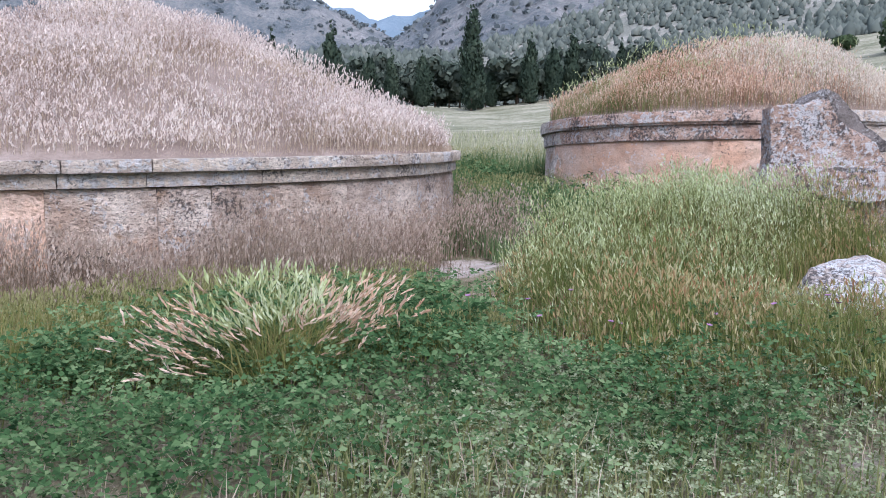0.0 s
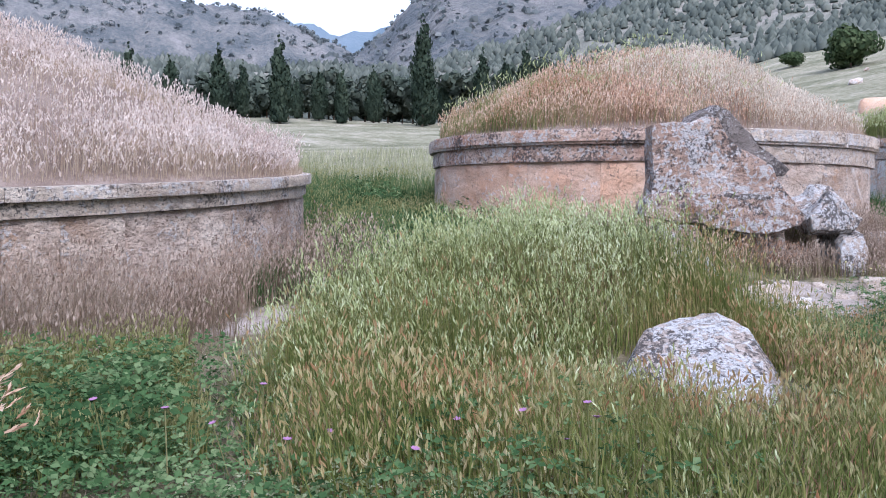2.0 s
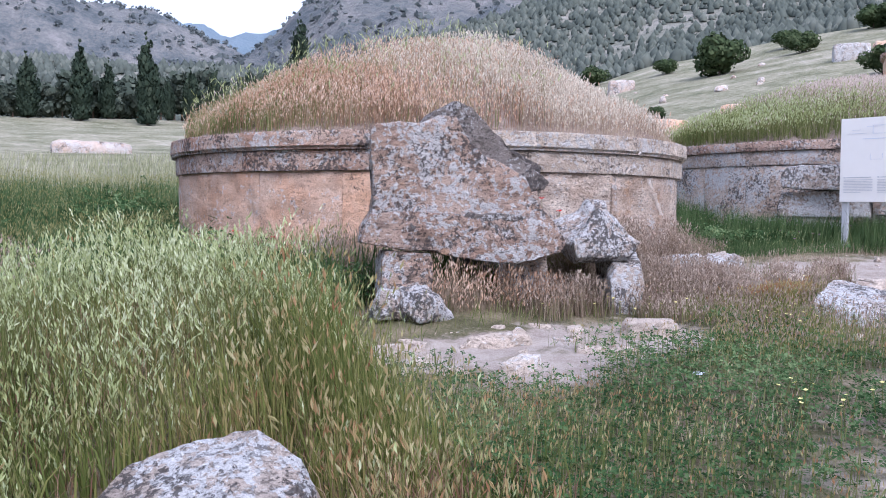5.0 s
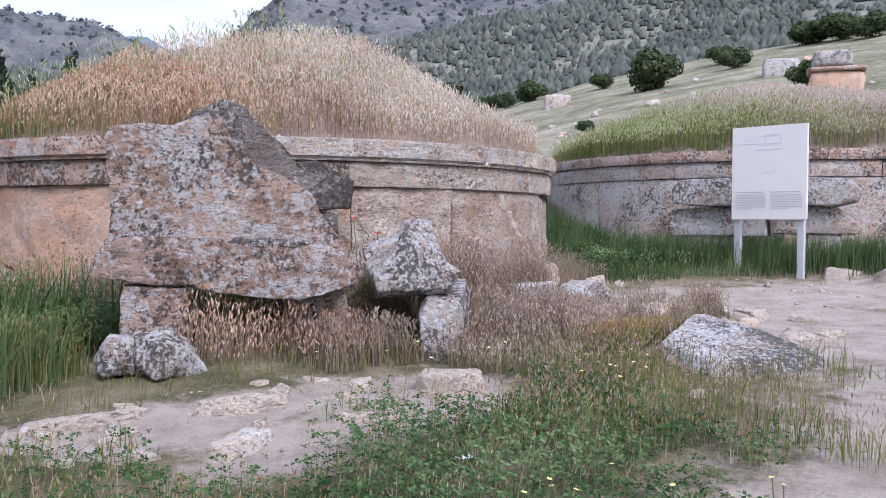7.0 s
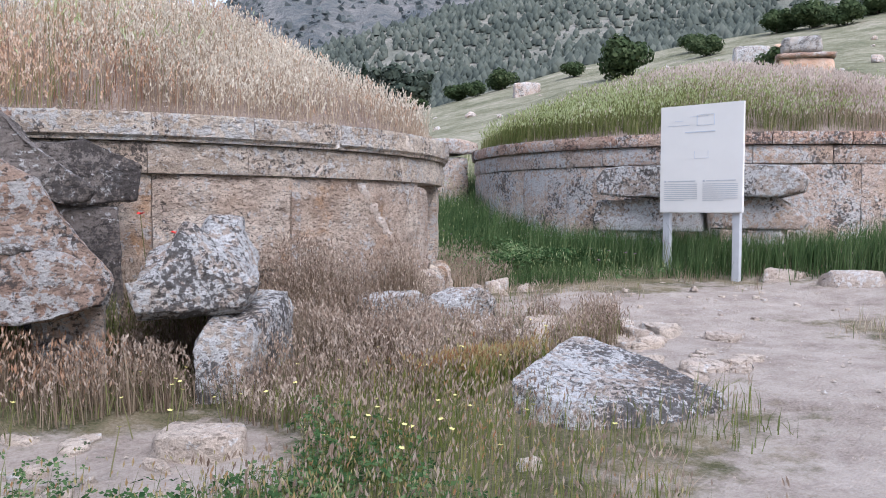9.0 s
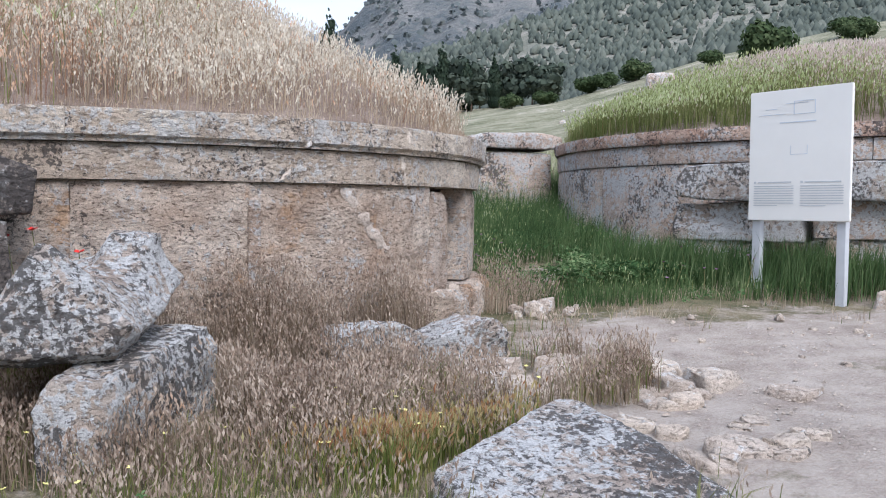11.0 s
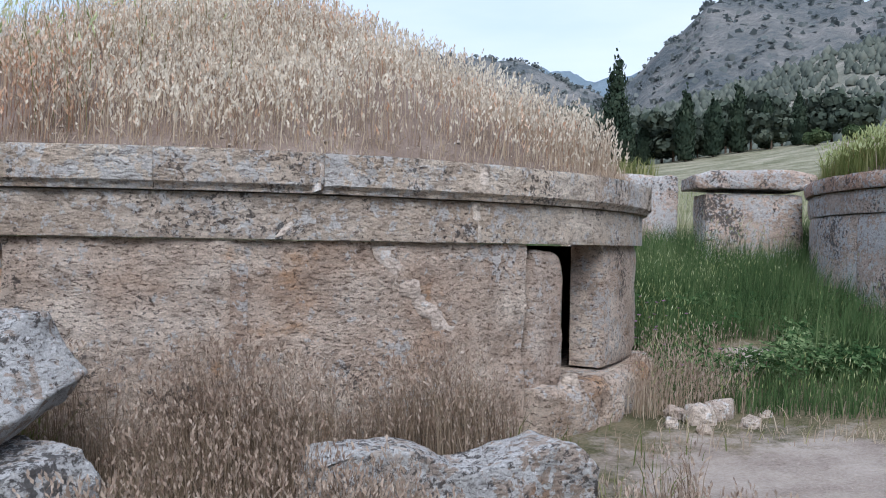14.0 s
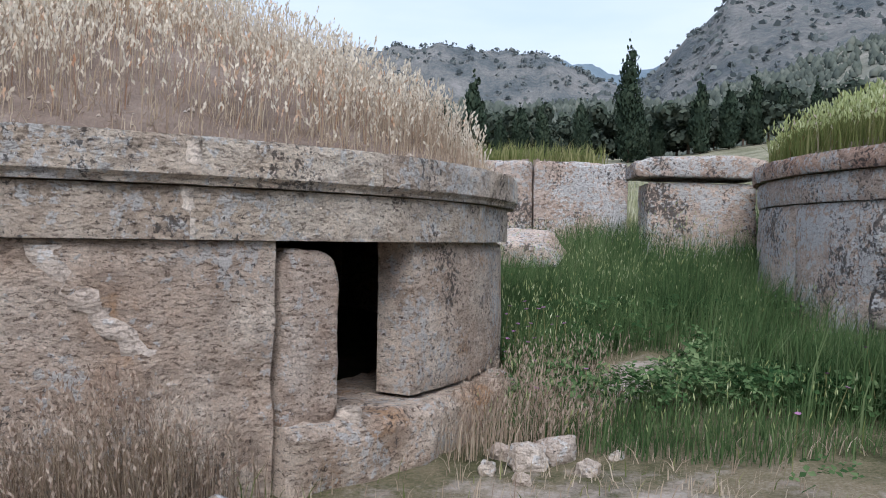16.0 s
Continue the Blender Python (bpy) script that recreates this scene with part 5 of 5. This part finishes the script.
stuff(clover("clover", x, y, height(x, y), hv(x, y, 0.06, 0.34, 34, 2.6), 0.034, LEAF_CLOVER, 34), "low dark green leafy clover", "plant")
x, y = spread(18000, 15.6, 19.2, 12.8, 18.0, lambda x, y: free(x, y) * np.clip(0.5 + 0.8 * waves(x, y, 1.2, 71), 0, 1) * (bare(x, y) < 0.5) * ((y > 14.2) | (x > 16.9)), 35)
stuff(clover("clover", x, y, height(x, y), np.full(len(x), 0.28), 0.04, LEAF_CLOVER, 36), "low dark green leafy plants", "plant")
x, y = spread(38000, 7.2, 14, 4.8, 9.6, lambda x, y: free(x, y) * np.clip(0.4 + 0.8 * waves(x, y, 1.0, 72) - 1.2 * np.maximum(0, x - 11.3), 0, 1) * (bare(x, y) < 0.5), 37)
stuff(clover("clover", x, y, height(x, y), hv(x, y, 0.05, 0.2, 38, 2.6), 0.024, LEAF_CLOVER, 38), "low leafy weeds beside the path", "plant")
x, y = spread(24000, 0.5, 7.5, 2.4, 5.6, lambda x, y: low(x, y) * np.clip(0.6 + 0.6 * waves(x, y, 1.6, 40) - 1.2 * np.maximum(0, trodden(x, y) - 0.55) + 0.3 * (x > 2.5), 0, 1), 171)
stuff(clover("weeds", x, y, height(x, y), hv(x, y, 0.04, 0.18, 172, 2.6), 0.02, LEAF_PALE, 172), "low grey-green weeds beside the path", "plant")
# browned undergrowth
x, y = spread(24000, 1.8, 8.5, 3.8, 10.5, tall, 87)
stuff(tufts("dry_grass", x, y, height(x, y), hv(x, y, 0.12, 0.36, 18), STEM_RED, 88, 0.0035, 0.5), "reddish brown dry grass under the oats")
x, y = spread(3000, -3.5, 6, 2.6, 5.6, lambda x, y: free(x, y) * np.clip(0.4 + 0.6 * waves(x, y, 1.5, 79) - 0.7 * np.maximum(0, y - 4.2), 0, 1), 89)
stuff(tufts("dry_grass", x, y, height(x, y), hv(x, y, 0.06, 0.24, 19), STEM_DRY, 90, 0.003, 0.7), "thin straw and green grass among the clover")
x, y = spread(12000, 0.5, 7, 2.6, 5.0, lambda x, y: low(x, y) * np.clip(0.75 + 0.4 * waves(x, y, 2.0, 52) - 1.2 * np.maximum(0, trodden(x, y) - 0.35) * 2, 0, 1), 107)
stuff(tufts("short_grass", x, y, height(x, y), hv(x, y, 0.05, 0.2, 23), BLADE_OLIVE, 108, 0.004, 0.6), "short trampled green grass beside the path")
# short mixed grass everywhere else near the walk
x, y = spread(76000, -4, 21, 2.0, 14, lambda x, y: low(x, y) * (bare(x, y) < 0.5) * np.clip(0.75 + 0.5 * waves(x, y, 1.4, 73), 0.2, 1), 39)
dry = np.random.RandomState(9).uniform(0, 1, len(x)) < np.clip(0.45 + 0.5 * waves(x, y, 0.9, 58) + 0.4 * (x > 11.3), 0.1, 0.9)
stuff(tufts("short_grass", x[~dry], y[~dry], height(x[~dry], y[~dry]), hv(x[~dry], y[~dry], 0.05, 0.22, 11), BLADE_OLIVE, 40, 0.004, 0.5), "short olive green grass")
stuff(tufts("short_grass", x[dry], y[dry], height(x[dry], y[dry]), hv(x[dry], y[dry], 0.04, 0.18, 20), STEM_DRY, 39, 0.003, 0.6), "short straw-coloured grass")
for t, n, k in ((T1, 8000, 93), (T2, 6000, 95)):
    r = np.random.RandomState(k)
    a, d = np.radians(r.uniform(-150, 30, n) if t is T1 else r.uniform(-200, 40, n)), t.r - 0.06 - np.abs(r.normal(0, 0.3, n))
    x, y = t.x + d * np.cos(a), t.y + d * np.sin(a)
    stuff(tufts("dry_grass", x, y, t.dome(x, y) - 0.01, hts(n, 0.03, 0.16, k), STEM_DRY, k + 1, 0.003, 0.8), "short dead grass on the rim of the tomb dome")
# gravel on the sandy ground
x, y = spread(15000, 6, 20, 5.5, 14.5, lambda x, y: off_tombs(x, y) * (bare(x, y) > 0.5) * np.clip(0.3 + 0.5 * waves(x, y, 1.8, 57), 0.03, 1), 97)


def gravel(name, x, y, z, lo, hi, material, seed, label):
    """Many small five-cornered stones: one object."""
    r = np.random.RandomState(seed)
    s = (r.uniform(lo, hi, len(x)) * r.choice([1, 1, 1, 1.8], len(x)))[:, None]
    c = np.stack([x, y, z + s[:, 0] * 0.3], -1)
    dirs = np.array([(1, 0, 0), (0, 1, 0), (-1, 0, 0), (0, -1, 0), (0.2, 0.1, 0.75)])
    v = c[:, None] + (dirs * r.uniform(0.6, 1.2, (len(x), 5, 1))) * s[:, None]
    k = np.arange(len(x))[:, None, None] * 5
    stuff(sheet(name, v.reshape(-1, 3), np.zeros((0, 4)), (k + np.array([[0, 1, 4], [1, 2, 4], [2, 3, 4], [3, 0, 4]])[None]).reshape(-1, 3), [material]), label, "gravel")


gravel("gravel", x, y, height(x, y) - 0.045, 0.004, 0.016, STONE_PALE, 98, "pale gravel scattered on the sandy path")
for t, k in ((T1, 141), (T2, 142), (T3, 143)):
    r = np.random.RandomState(k)
    a, d = np.radians(r.uniform(-200, 40, 420)), t.r - 0.04 - np.abs(r.normal(0, 0.2, 420))
    x, y = t.x + d * np.cos(a), t.y + d * np.sin(a)
    gravel("rubble", x, y, t.dome(x, y) - 0.01, 0.006, 0.022, STONE_PALE, k + 5, "crumbled stone and clods along the rim of the dome")
x, y = spread(20000, 10.5, 16.0, 6.0, 11.2, lambda x, y: free(x, y) * (bare(x, y) < 0.45) * np.clip(0.35 + 0.75 * waves(x, y, 1.3, 74), 0, 1), 41)
stuff(oats("green_oat_grass", x, y, height(x, y), hv(x, y, 0.06, 0.28, 12), [BLADE_YELLOW, OAT_BROWN], 42, (0.04, 0.0055)), "half-ripe grass round the wedge boulder")
r = np.random.RandomState(181)
a, d = r.uniform(0.7, 2.7, 3000), 1.08 + np.abs(r.normal(0, 0.45, 3000))
x, y = 13.55 + 0.78 * d * np.cos(a), 9.28 + 0.66 * d * np.sin(a)
k = (waves(x, y, 1.7, 39) > -0.35) & (bare(x, y) < 0.62)
stuff(oats("half_ripe_grass", x[k], y[k], height(x[k], y[k]), hv(x[k], y[k], 0.08, 0.36, 182), [BLADE_YELLOW, OAT_RUST], 183, (0.045, 0.006), width=0.0035), "yellow and rusty grass fringing the wedge boulder")
x, y, z = dome_points(T2, 1300, 184, lambda x, y: np.clip(0.9 - 0.6 * (x - T2.x + 0.6), 0, 0.9), -215, 35)
stuff(oats("wild_oats", x, y, z, hts(len(x), 0.4, 0.72, 185), [STEM_GREEN, OAT_GREEN], 186, (0.11, 0.007), 0.15, (0.05, 0.0), 0.5, 0.0028, 5), "scattered tall green wild oats on the tomb dome")
# grass on the walled tomb and the field beyond
x, y = spread(5000, 13.7, 18.3, 23.4, 26.5, lambda x, y: np.ones(len(x)), 43)
stuff(tufts("green_grass", x, y, np.full(len(x), 3.6), hts(len(x), 0.2, 0.5, 13), BLADE_OLIVE, 44, 0.01), "green grass on top of the walled tomb")
x, y = spread(56000, -12, 34, 14, 62, lambda x, y: off_tombs(x, y) * ~((x > 13.5) & (x < 23) & (y < 22.8)) * ~((x > 3) & (x < 10.5) & (y < 22.5)) * np.clip(24 / np.hypot(x - 8, y - 6), 0, 1) ** 1.5, 45)
stuff(tufts("meadow_grass", x, y, height(x, y), hts(len(x), 0.25, 0.6, 14), plant_material("meadow_blades", [(0.1, (0.20, 0.22, 0.11)), (0.5, (0.36, 0.36, 0.22)), (0.9, (0.54, 0.52, 0.38))], scale=0.25), 46, 0.018, 0.3), "pale green and straw meadow grass")

# the flattened plume of bent grass
r = np.random.RandomState(5)
for k, (way, reach, n, dry_side) in enumerate([(-168, 1.0, 45, 1), (-155, 0.95, 50, 1), (-140, 0.75, 30, 0), (-60, 0.75, 36, 1), (-40, 0.85, 30, 1), (0, 0.8, 40, 1), (16, 0.7, 60, 1), (35, 0.5, 40, 0), (90, 0.12, 60, 0), (150, 0.35, 60, 0), (-100, 0.3, 40, 0)]):
    px, py = 0.75 + 0.1 * math.cos(radians(way)) + r.normal(0, 0.16, n), 5.85 + r.normal(0, 0.14, n)
    stuff(oats("bent_grass", px, py, height(px, py) + 0.05, hts(n, 0.35, 0.72, 120 + k), [BLADE_YELLOW, OAT_GOLD if dry_side else OAT_GREEN], 130 + k, (0.12, 0.009), 0.25, (reach * math.cos(radians(way)), reach * math.sin(radians(way))), 0.3, 0.0035, 6), "clump of bent straw-coloured grass with feathery heads")


# ---- flowers ----
def flower(name, colour, petals, size, stem, label, seed):
    ob = new(name)
    bm = bmesh.new()
    bmesh.ops.create_cone(bm, segments=5, radius1=0.004, radius2=0.003, depth=stem, matrix=Matrix.Translation((0, 0, stem / 2)))
    part("stem", bm, STEM_GREEN, ob)
    bm = bmesh.new()
    for k in range(petals):
        a = k * 6.283 / petals
        c, s = math.cos(a), math.sin(a)
        pts = [(0, 0, 0), (0.6 * size, 0.5 * size, 0.3 * size), (size, 0, 0.5 * size), (0.6 * size, -0.5 * size, 0.3 * size)]
        bm.faces.new([bm.verts.new((px * c - py * s, px * s + py * c, stem + pz)) for px, py, pz in pts])
    part("petals", bm, colour, ob)
    return tagged(ob, label, "flower", group=name + "s")


poppy = flower("poppy", POPPY_RED, 4, 0.04, 0.5, "red poppy on a thin stem", 1)
poppy.matrix_basis = pose(8.0, 12.7, float(height(8.0, 12.7)) + 0.3)
for x, y, z in [(10.6, 11.9, 1.75), (11.1, 11.9, 1.6), (10.95, 12.1, 1.55), (7.6, 12.9, 1.2), (11.35, 11.95, 1.45)]:
    copy_thing(poppy, pose(x, y, z - 0.1, 8, 5, x * 90))
thistle = flower("thistle", FLOWER_PURPLE, 7, 0.022, 0.35, "purple thistle flower in the grass", 2)
thistle.matrix_basis = pose(16.3, 14.9, float(height(16.3, 14.9)))
rr = random.Random(4)
for k in range(46):
    if k < 26:
        x, y = rr.gauss(15.95, 0.25), rr.gauss(16.2, 0.5)
    elif k < 34:
        x, y = rr.uniform(16.5, 18.2), rr.uniform(12.9, 14.5)
    else:
        x, y = rr.uniform(2.0, 4.5), rr.uniform(4.3, 6)
    copy_thing(thistle, pose(x, y, float(height(x, y)) + rr.uniform(-0.1, 0.25), rr.uniform(-15, 15), rr.uniform(-15, 15), rr.uniform(0, 360)))
mustard = flower("yellow_flower", FLOWER_YELLOW, 5, 0.016, 0.25, "small pale yellow wild flower", 3)
mustard.matrix_basis = pose(11.6, 8.9, float(height(11.6, 9.0)))
for k in range(90):
    x, y = rr.choice([(11.8, 8.6), (12.8, 10.2), (10.0, 6.6), (11.0, 10.2), (13.2, 10.6)])
    x, y = x + rr.gauss(0, 0.4), y + rr.gauss(0, 0.3)
    copy_thing(mustard, pose(x, y, float(height(x, y)) - 0.03, rr.uniform(-15, 15), rr.uniform(-15, 15), rr.uniform(0, 360)))


# ---- trees and far ruins ----
def on_ray(az, r):
    x, y = MID[0] - r * math.sin(radians(az)), MID[1] + r * math.cos(radians(az))
    return x, y, float(height(x, y))


def leaf_cloud(centres, radii, n, size, seed, flat=1.0, up=0.0):
    """Many small leaf faces on and in lumps, outline uneven."""
    r = np.random.RandomState(seed)
    centres, radii = np.asarray(centres, float), np.asarray(radii, float)
    k = r.choice(len(centres), n, p=radii ** 2 / (radii ** 2).sum())
    d = r.normal(0, 1, (n, 3))
    d /= np.linalg.norm(d, axis=1)[:, None]
    p = centres[k] + d * (radii[k] * r.uniform(0.55, 1.12, n))[:, None] * [1, 1, flat]
    u = np.cross(d, r.normal(0, 1, (n, 3)))
    u /= np.linalg.norm(u, axis=1)[:, None]
    w = np.cross(d, u) * 0.8 + np.array([0, 0, up]) + d * 0.4
    s = (size * r.uniform(0.5, 1.4, n))[:, None]
    v = np.stack([p - u * s - w * s, p + u * s - w * s * 0.6, p + u * s * 0.7 + w * s, p - u * s * 0.8 + w * s * 0.8], 1).reshape(-1, 3)
    return v, np.arange(n * 4).reshape(-1, 4)


def trunk(height_, r0, r1):
    bm = bmesh.new()
    bmesh.ops.create_cone(bm, segments=8, radius1=r0, radius2=r1, depth=height_, matrix=Matrix.Translation((0, 0, height_ / 2)))
    return bm


def cypress(h, w, seed):
    ob = new("cypress")
    part("trunk", trunk(h * 0.6, 0.18, 0.06), BARK, ob)
    r = random.Random(seed)
    zs = [0.06 + 0.92 * k / 15 for k in range(16)]
    prof = [w * 0.5 * (math.sin(math.pi * min(1, (q + 0.08) ** 0.75)) ** 0.8 + 0.06) * r.uniform(0.85, 1.1) for q in zs]
    v, q = leaf_cloud([(r.gauss(0, w * 0.05), r.gauss(0, w * 0.05), z * h) for z in zs], [max(0.15, p) for p in prof], 5200, 0.15, seed, 1.0, 0.9)
    v[:, 2] = np.clip(v[:, 2], 0.2, h)
    crown = sheet("crown", v, q, np.zeros((0, 3)), [TREE_DARK])
    crown.parent = ob
    return tagged(ob, "tall dark green columnar cypress tree", "tree", "cypresses in the tree belt")


def pine(h, w, seed, mat, label, name="pine_tree", leaves=1100, size=0.38):
    ob = new(name)
    part("trunk", trunk(h * 0.6, 0.025 * h, 0.01 * h), BARK, ob)
    r = random.Random(seed)
    lumps = [(r.gauss(0, w * 0.2), r.gauss(0, w * 0.2), h * r.uniform(0.3, 0.88)) for _ in range(14)]
    v, q = leaf_cloud(lumps, [w * 0.28 * r.uniform(0.6, 1.1) * (1.25 - 0.6 * c[2] / h) for c in lumps], leaves, size, seed, 0.85)
    v[:, 2] = np.maximum(v[:, 2], 0.1)
    crown = sheet("crown", v, q, np.zeros((0, 3)), [mat])
    crown.parent = ob
    return tagged(ob, label, "tree", name + " group")


big = cypress(17.5, 3.6, 1)
big.matrix_basis = pose(*on_ray(-16.0, 122))
small_a, small_b = cypress(11, 2.6, 2), cypress(9, 2.8, 3)
small_a.matrix_basis, small_b.matrix_basis = pose(*on_ray(-20.2, 128)), pose(*on_ray(-21.8, 131))
for az, r, s, k in [(-2.5, 125, 1.0, 0), (-6.4, 122, 1.15, 0), (-9.2, 130, 0.9, 1), (-10.6, 126, 0.8, 0), (-12.9, 133, 1.0, 1), (-16.6, 127, 0.8, 0), (-23.2, 134, 1.0, 0), (-24.8, 137, 0.9, 1), (0.4, 128, 1.0, 1), (3.0, 124, 0.95, 0), (-4.2, 131, 0.8, 0), (-17.6, 133, 0.75, 1),
                    (5.5, 130, 1.0, 1), (8, 126, 1.0, 0), (-7.8, 134, 0.7, 1), (-26.5, 140, 0.8, 0)]:
    copy_thing((small_a, small_b)[k], pose(*on_ray(az, r), 0, 0, az * 77) @ Matrix.Scale(s, 4)).scale = (s, s, s)
pines = [pine(8, 6.5, 11, TREE_PINE, "dark green pine in the tree belt"), pine(7, 7, 12, TREE_PINE, "dark green pine in the tree belt")]
for p, az in zip(pines, (-18.7, -19.4)):
    p.matrix_basis = pose(*on_ray(az, 136))
rr = random.Random(8)
for k in range(70):
    az = 12 - 42 * k / 70 + rr.uniform(-0.3, 0.3)
    s = rr.uniform(0.7, 1.15)
    copy_thing(pines[k % 2], pose(*on_ray(az, rr.uniform(132, 162)), 0, 0, rr.uniform(0, 360))).scale = (s, s, s * rr.uniform(0.85, 1.15))
bushes = pine(4.0, 6.4, 21, BUSH_LEAF, "round dark green bush on the meadow slope", "bush", 3600, 0.2)
bushes.matrix_basis = pose(*on_ray(-43.6, 95))
for az, r, s in [(-35.6, 120, 0.75), (-33.9, 118, 0.55), (-32.6, 120, 0.6), (-47.8, 118, 0.6), (-48.8, 106, 0.6), (-40.3, 112, 0.5), (-52.5, 124, 0.85), (-54.5, 122, 0.9), (-56.5, 116, 0.8), (-53.5, 70, 0.6), (-29.8, 118, 0.5), (-27.8, 122, 0.55), (-39.5, 60, 0.25), (-58, 124, 0.8)]:
    copy_thing(bushes, pose(*on_ray(az, r), 0, 0, az * 50)).scale = (s, s, s * 0.85)

# woods on the hill: one body of many crowns
r = np.random.RandomState(31)
n = 30000
az = np.radians(r.uniform(-80, 25, n))
rad = np.exp(r.uniform(math.log(185), math.log(620), n))
keep = r.uniform(0, 1, n) < np.clip(0.85 + 0.55 * waves(np.degrees(az) * 0.5, np.log(rad) * 9, 1.0, 45), 0.08, 1)
az, rad = az[keep], rad[keep]
wx, wy = MID[0] - rad * np.sin(az), MID[1] + rad * np.cos(az)
wz = height(wx, wy)
size = r.uniform(0.5, 1.9, len(az)) * np.clip(rad / 350, 0.8, 1.4)
n = len(az)
steps = 5
ring_a = np.arange(steps) * 2 * np.pi / steps
levels = [(0.1, 0.9), (1.0, 0.85)]
tall_k = r.uniform(0.6, 1.15, n)
vs = []
for lift, wide in levels:
    rad_v = size[:, None] * wide * r.uniform(0.7, 1.25, (n, steps))
    vs.append(np.stack([wx[:, None] + rad_v * np.cos(ring_a), wy[:, None] + rad_v * np.sin(ring_a), wz[:, None] + size[:, None] * (lift * tall_k[:, None] + r.uniform(-0.15, 0.15, (n, steps)))], -1))
tip = np.stack([wx + r.normal(0, 0.3, n), wy + r.normal(0, 0.3, n), wz + size * 2.3 * tall_k], -1)[:, None]
verts = np.concatenate([*vs, tip], 1)
per = 2 * steps + 1
k0 = np.arange(n)[:, None, None] * per
j = np.arange(steps)
jn = (j + 1) % steps
quads = np.concatenate([k0 + np.stack([l * steps + j, l * steps + jn, (l + 1) * steps + jn, (l + 1) * steps + j], -1)[None] for l in range(1)], 1).reshape(-1, 4)
caps = (k0 + np.stack([steps + j, steps + jn, np.full(steps, 2 * steps)], -1)[None]).reshape(-1, 3)
stuff(sheet("woods", verts.reshape(-1, 3), quads, caps, [WOODS_LEAF_HAZED], 0, 0, True), "dense pine woods on the hillside, paled by haze in the colour", "woods")
# scrub on the rocky mountains
n = 9000
az = np.radians(r.uniform(-75, 25, n))
rad = np.exp(r.uniform(math.log(650), math.log(2000), n))
wx, wy = MID[0] - rad * np.sin(az), MID[1] + rad * np.cos(az)
size = r.uniform(1.2, 4.2, n) * rad / 900
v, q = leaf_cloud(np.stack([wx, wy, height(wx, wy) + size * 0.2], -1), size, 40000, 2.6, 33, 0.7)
stuff(sheet("scrub", v, q, np.zeros((0, 3)), [SCRUB_LEAF_HAZED]), "scrub dotted over the rocky mountains, haze put into its colour", "scrub")


def ruin(az, r, w, h, d, turn, seed, mat, label, cap=False):
    ob = base_at("ruined_tomb", *on_ray(az, r), label, "ruin", "ruins on the slope")
    ob.rotation_euler = (0, 0, radians(turn))
    part("wall", prism([(0, -0.6), (0, h), (w * 0.4, h * 1.03), (w, h * 0.96), (w, -0.6)], d, w / 5, 0.08, 0.8, seed), mat, ob).location = (-w / 2, 0, 0)
    if cap:
        part("cap", prism([(-0.15, 0), (-0.25, 0.35), (w + 0.25, 0.35), (w + 0.15, 0)], d + 0.4, w / 5, 0.06, 0.8, seed + 1), STONE_RUSTY, ob).location = (-w / 2, -0.2, h)
        part("upper_block", prism([(0, 0), (0, 1.1), (w * 0.75, 1.15), (w * 0.78, 0)], d * 0.8, w / 5, 0.06, 0.8, seed + 2), STONE_LICHEN, ob).location = (-w / 2 + 0.1, 0, h + 0.36)


ruin(-55.3, 62, 3.4, 1.9, 3, -50, 201, STONE_WARM, "square stone tomb with cornice and block on top", True)
ruin(-37.4, 100, 3.0, 1.5, 2, -30, 202, STONE_OLD, "small ruined tomb on the meadow crest")
ruin(-51.6, 84, 3.2, 1.6, 2, -45, 203, STONE_LICHEN, "ruined grey tomb on the slope")
ruin(-53.6, 86, 2.2, 1.2, 2, -45, 204, STONE_WARM, "low ruined wall on the slope")
ruin(-46.0, 52, 4.2, 0.9, 2, -45, 205, STONE_WARM, "low ruined buff wall in the meadow")
ruin(-40.5, 48, 2.0, 0.8, 1.5, -30, 206, STONE_WARM, "low ruined buff wall in the meadow")
ruin(-1.2, 62, 5.5, 0.9, 2, 0, 207, STONE_OLD, "long low ruined wall across the meadow")
rr = random.Random(12)
for k in range(40):
    az, d = rr.uniform(-60, -31), rr.uniform(32, 100)
    s = rr.uniform(0.4, 1.2)
    x, y, z = on_ray(az, d)
    stone("field_stone", stone_lump(s, s * 0.7, s * 0.6, 300 + k), pose(x, y, z - 0.1, 0, 0, rr.uniform(0, 360)), STONE_OLD, "weathered stone scattered on the meadow slope", "stone", "stones on the slope")
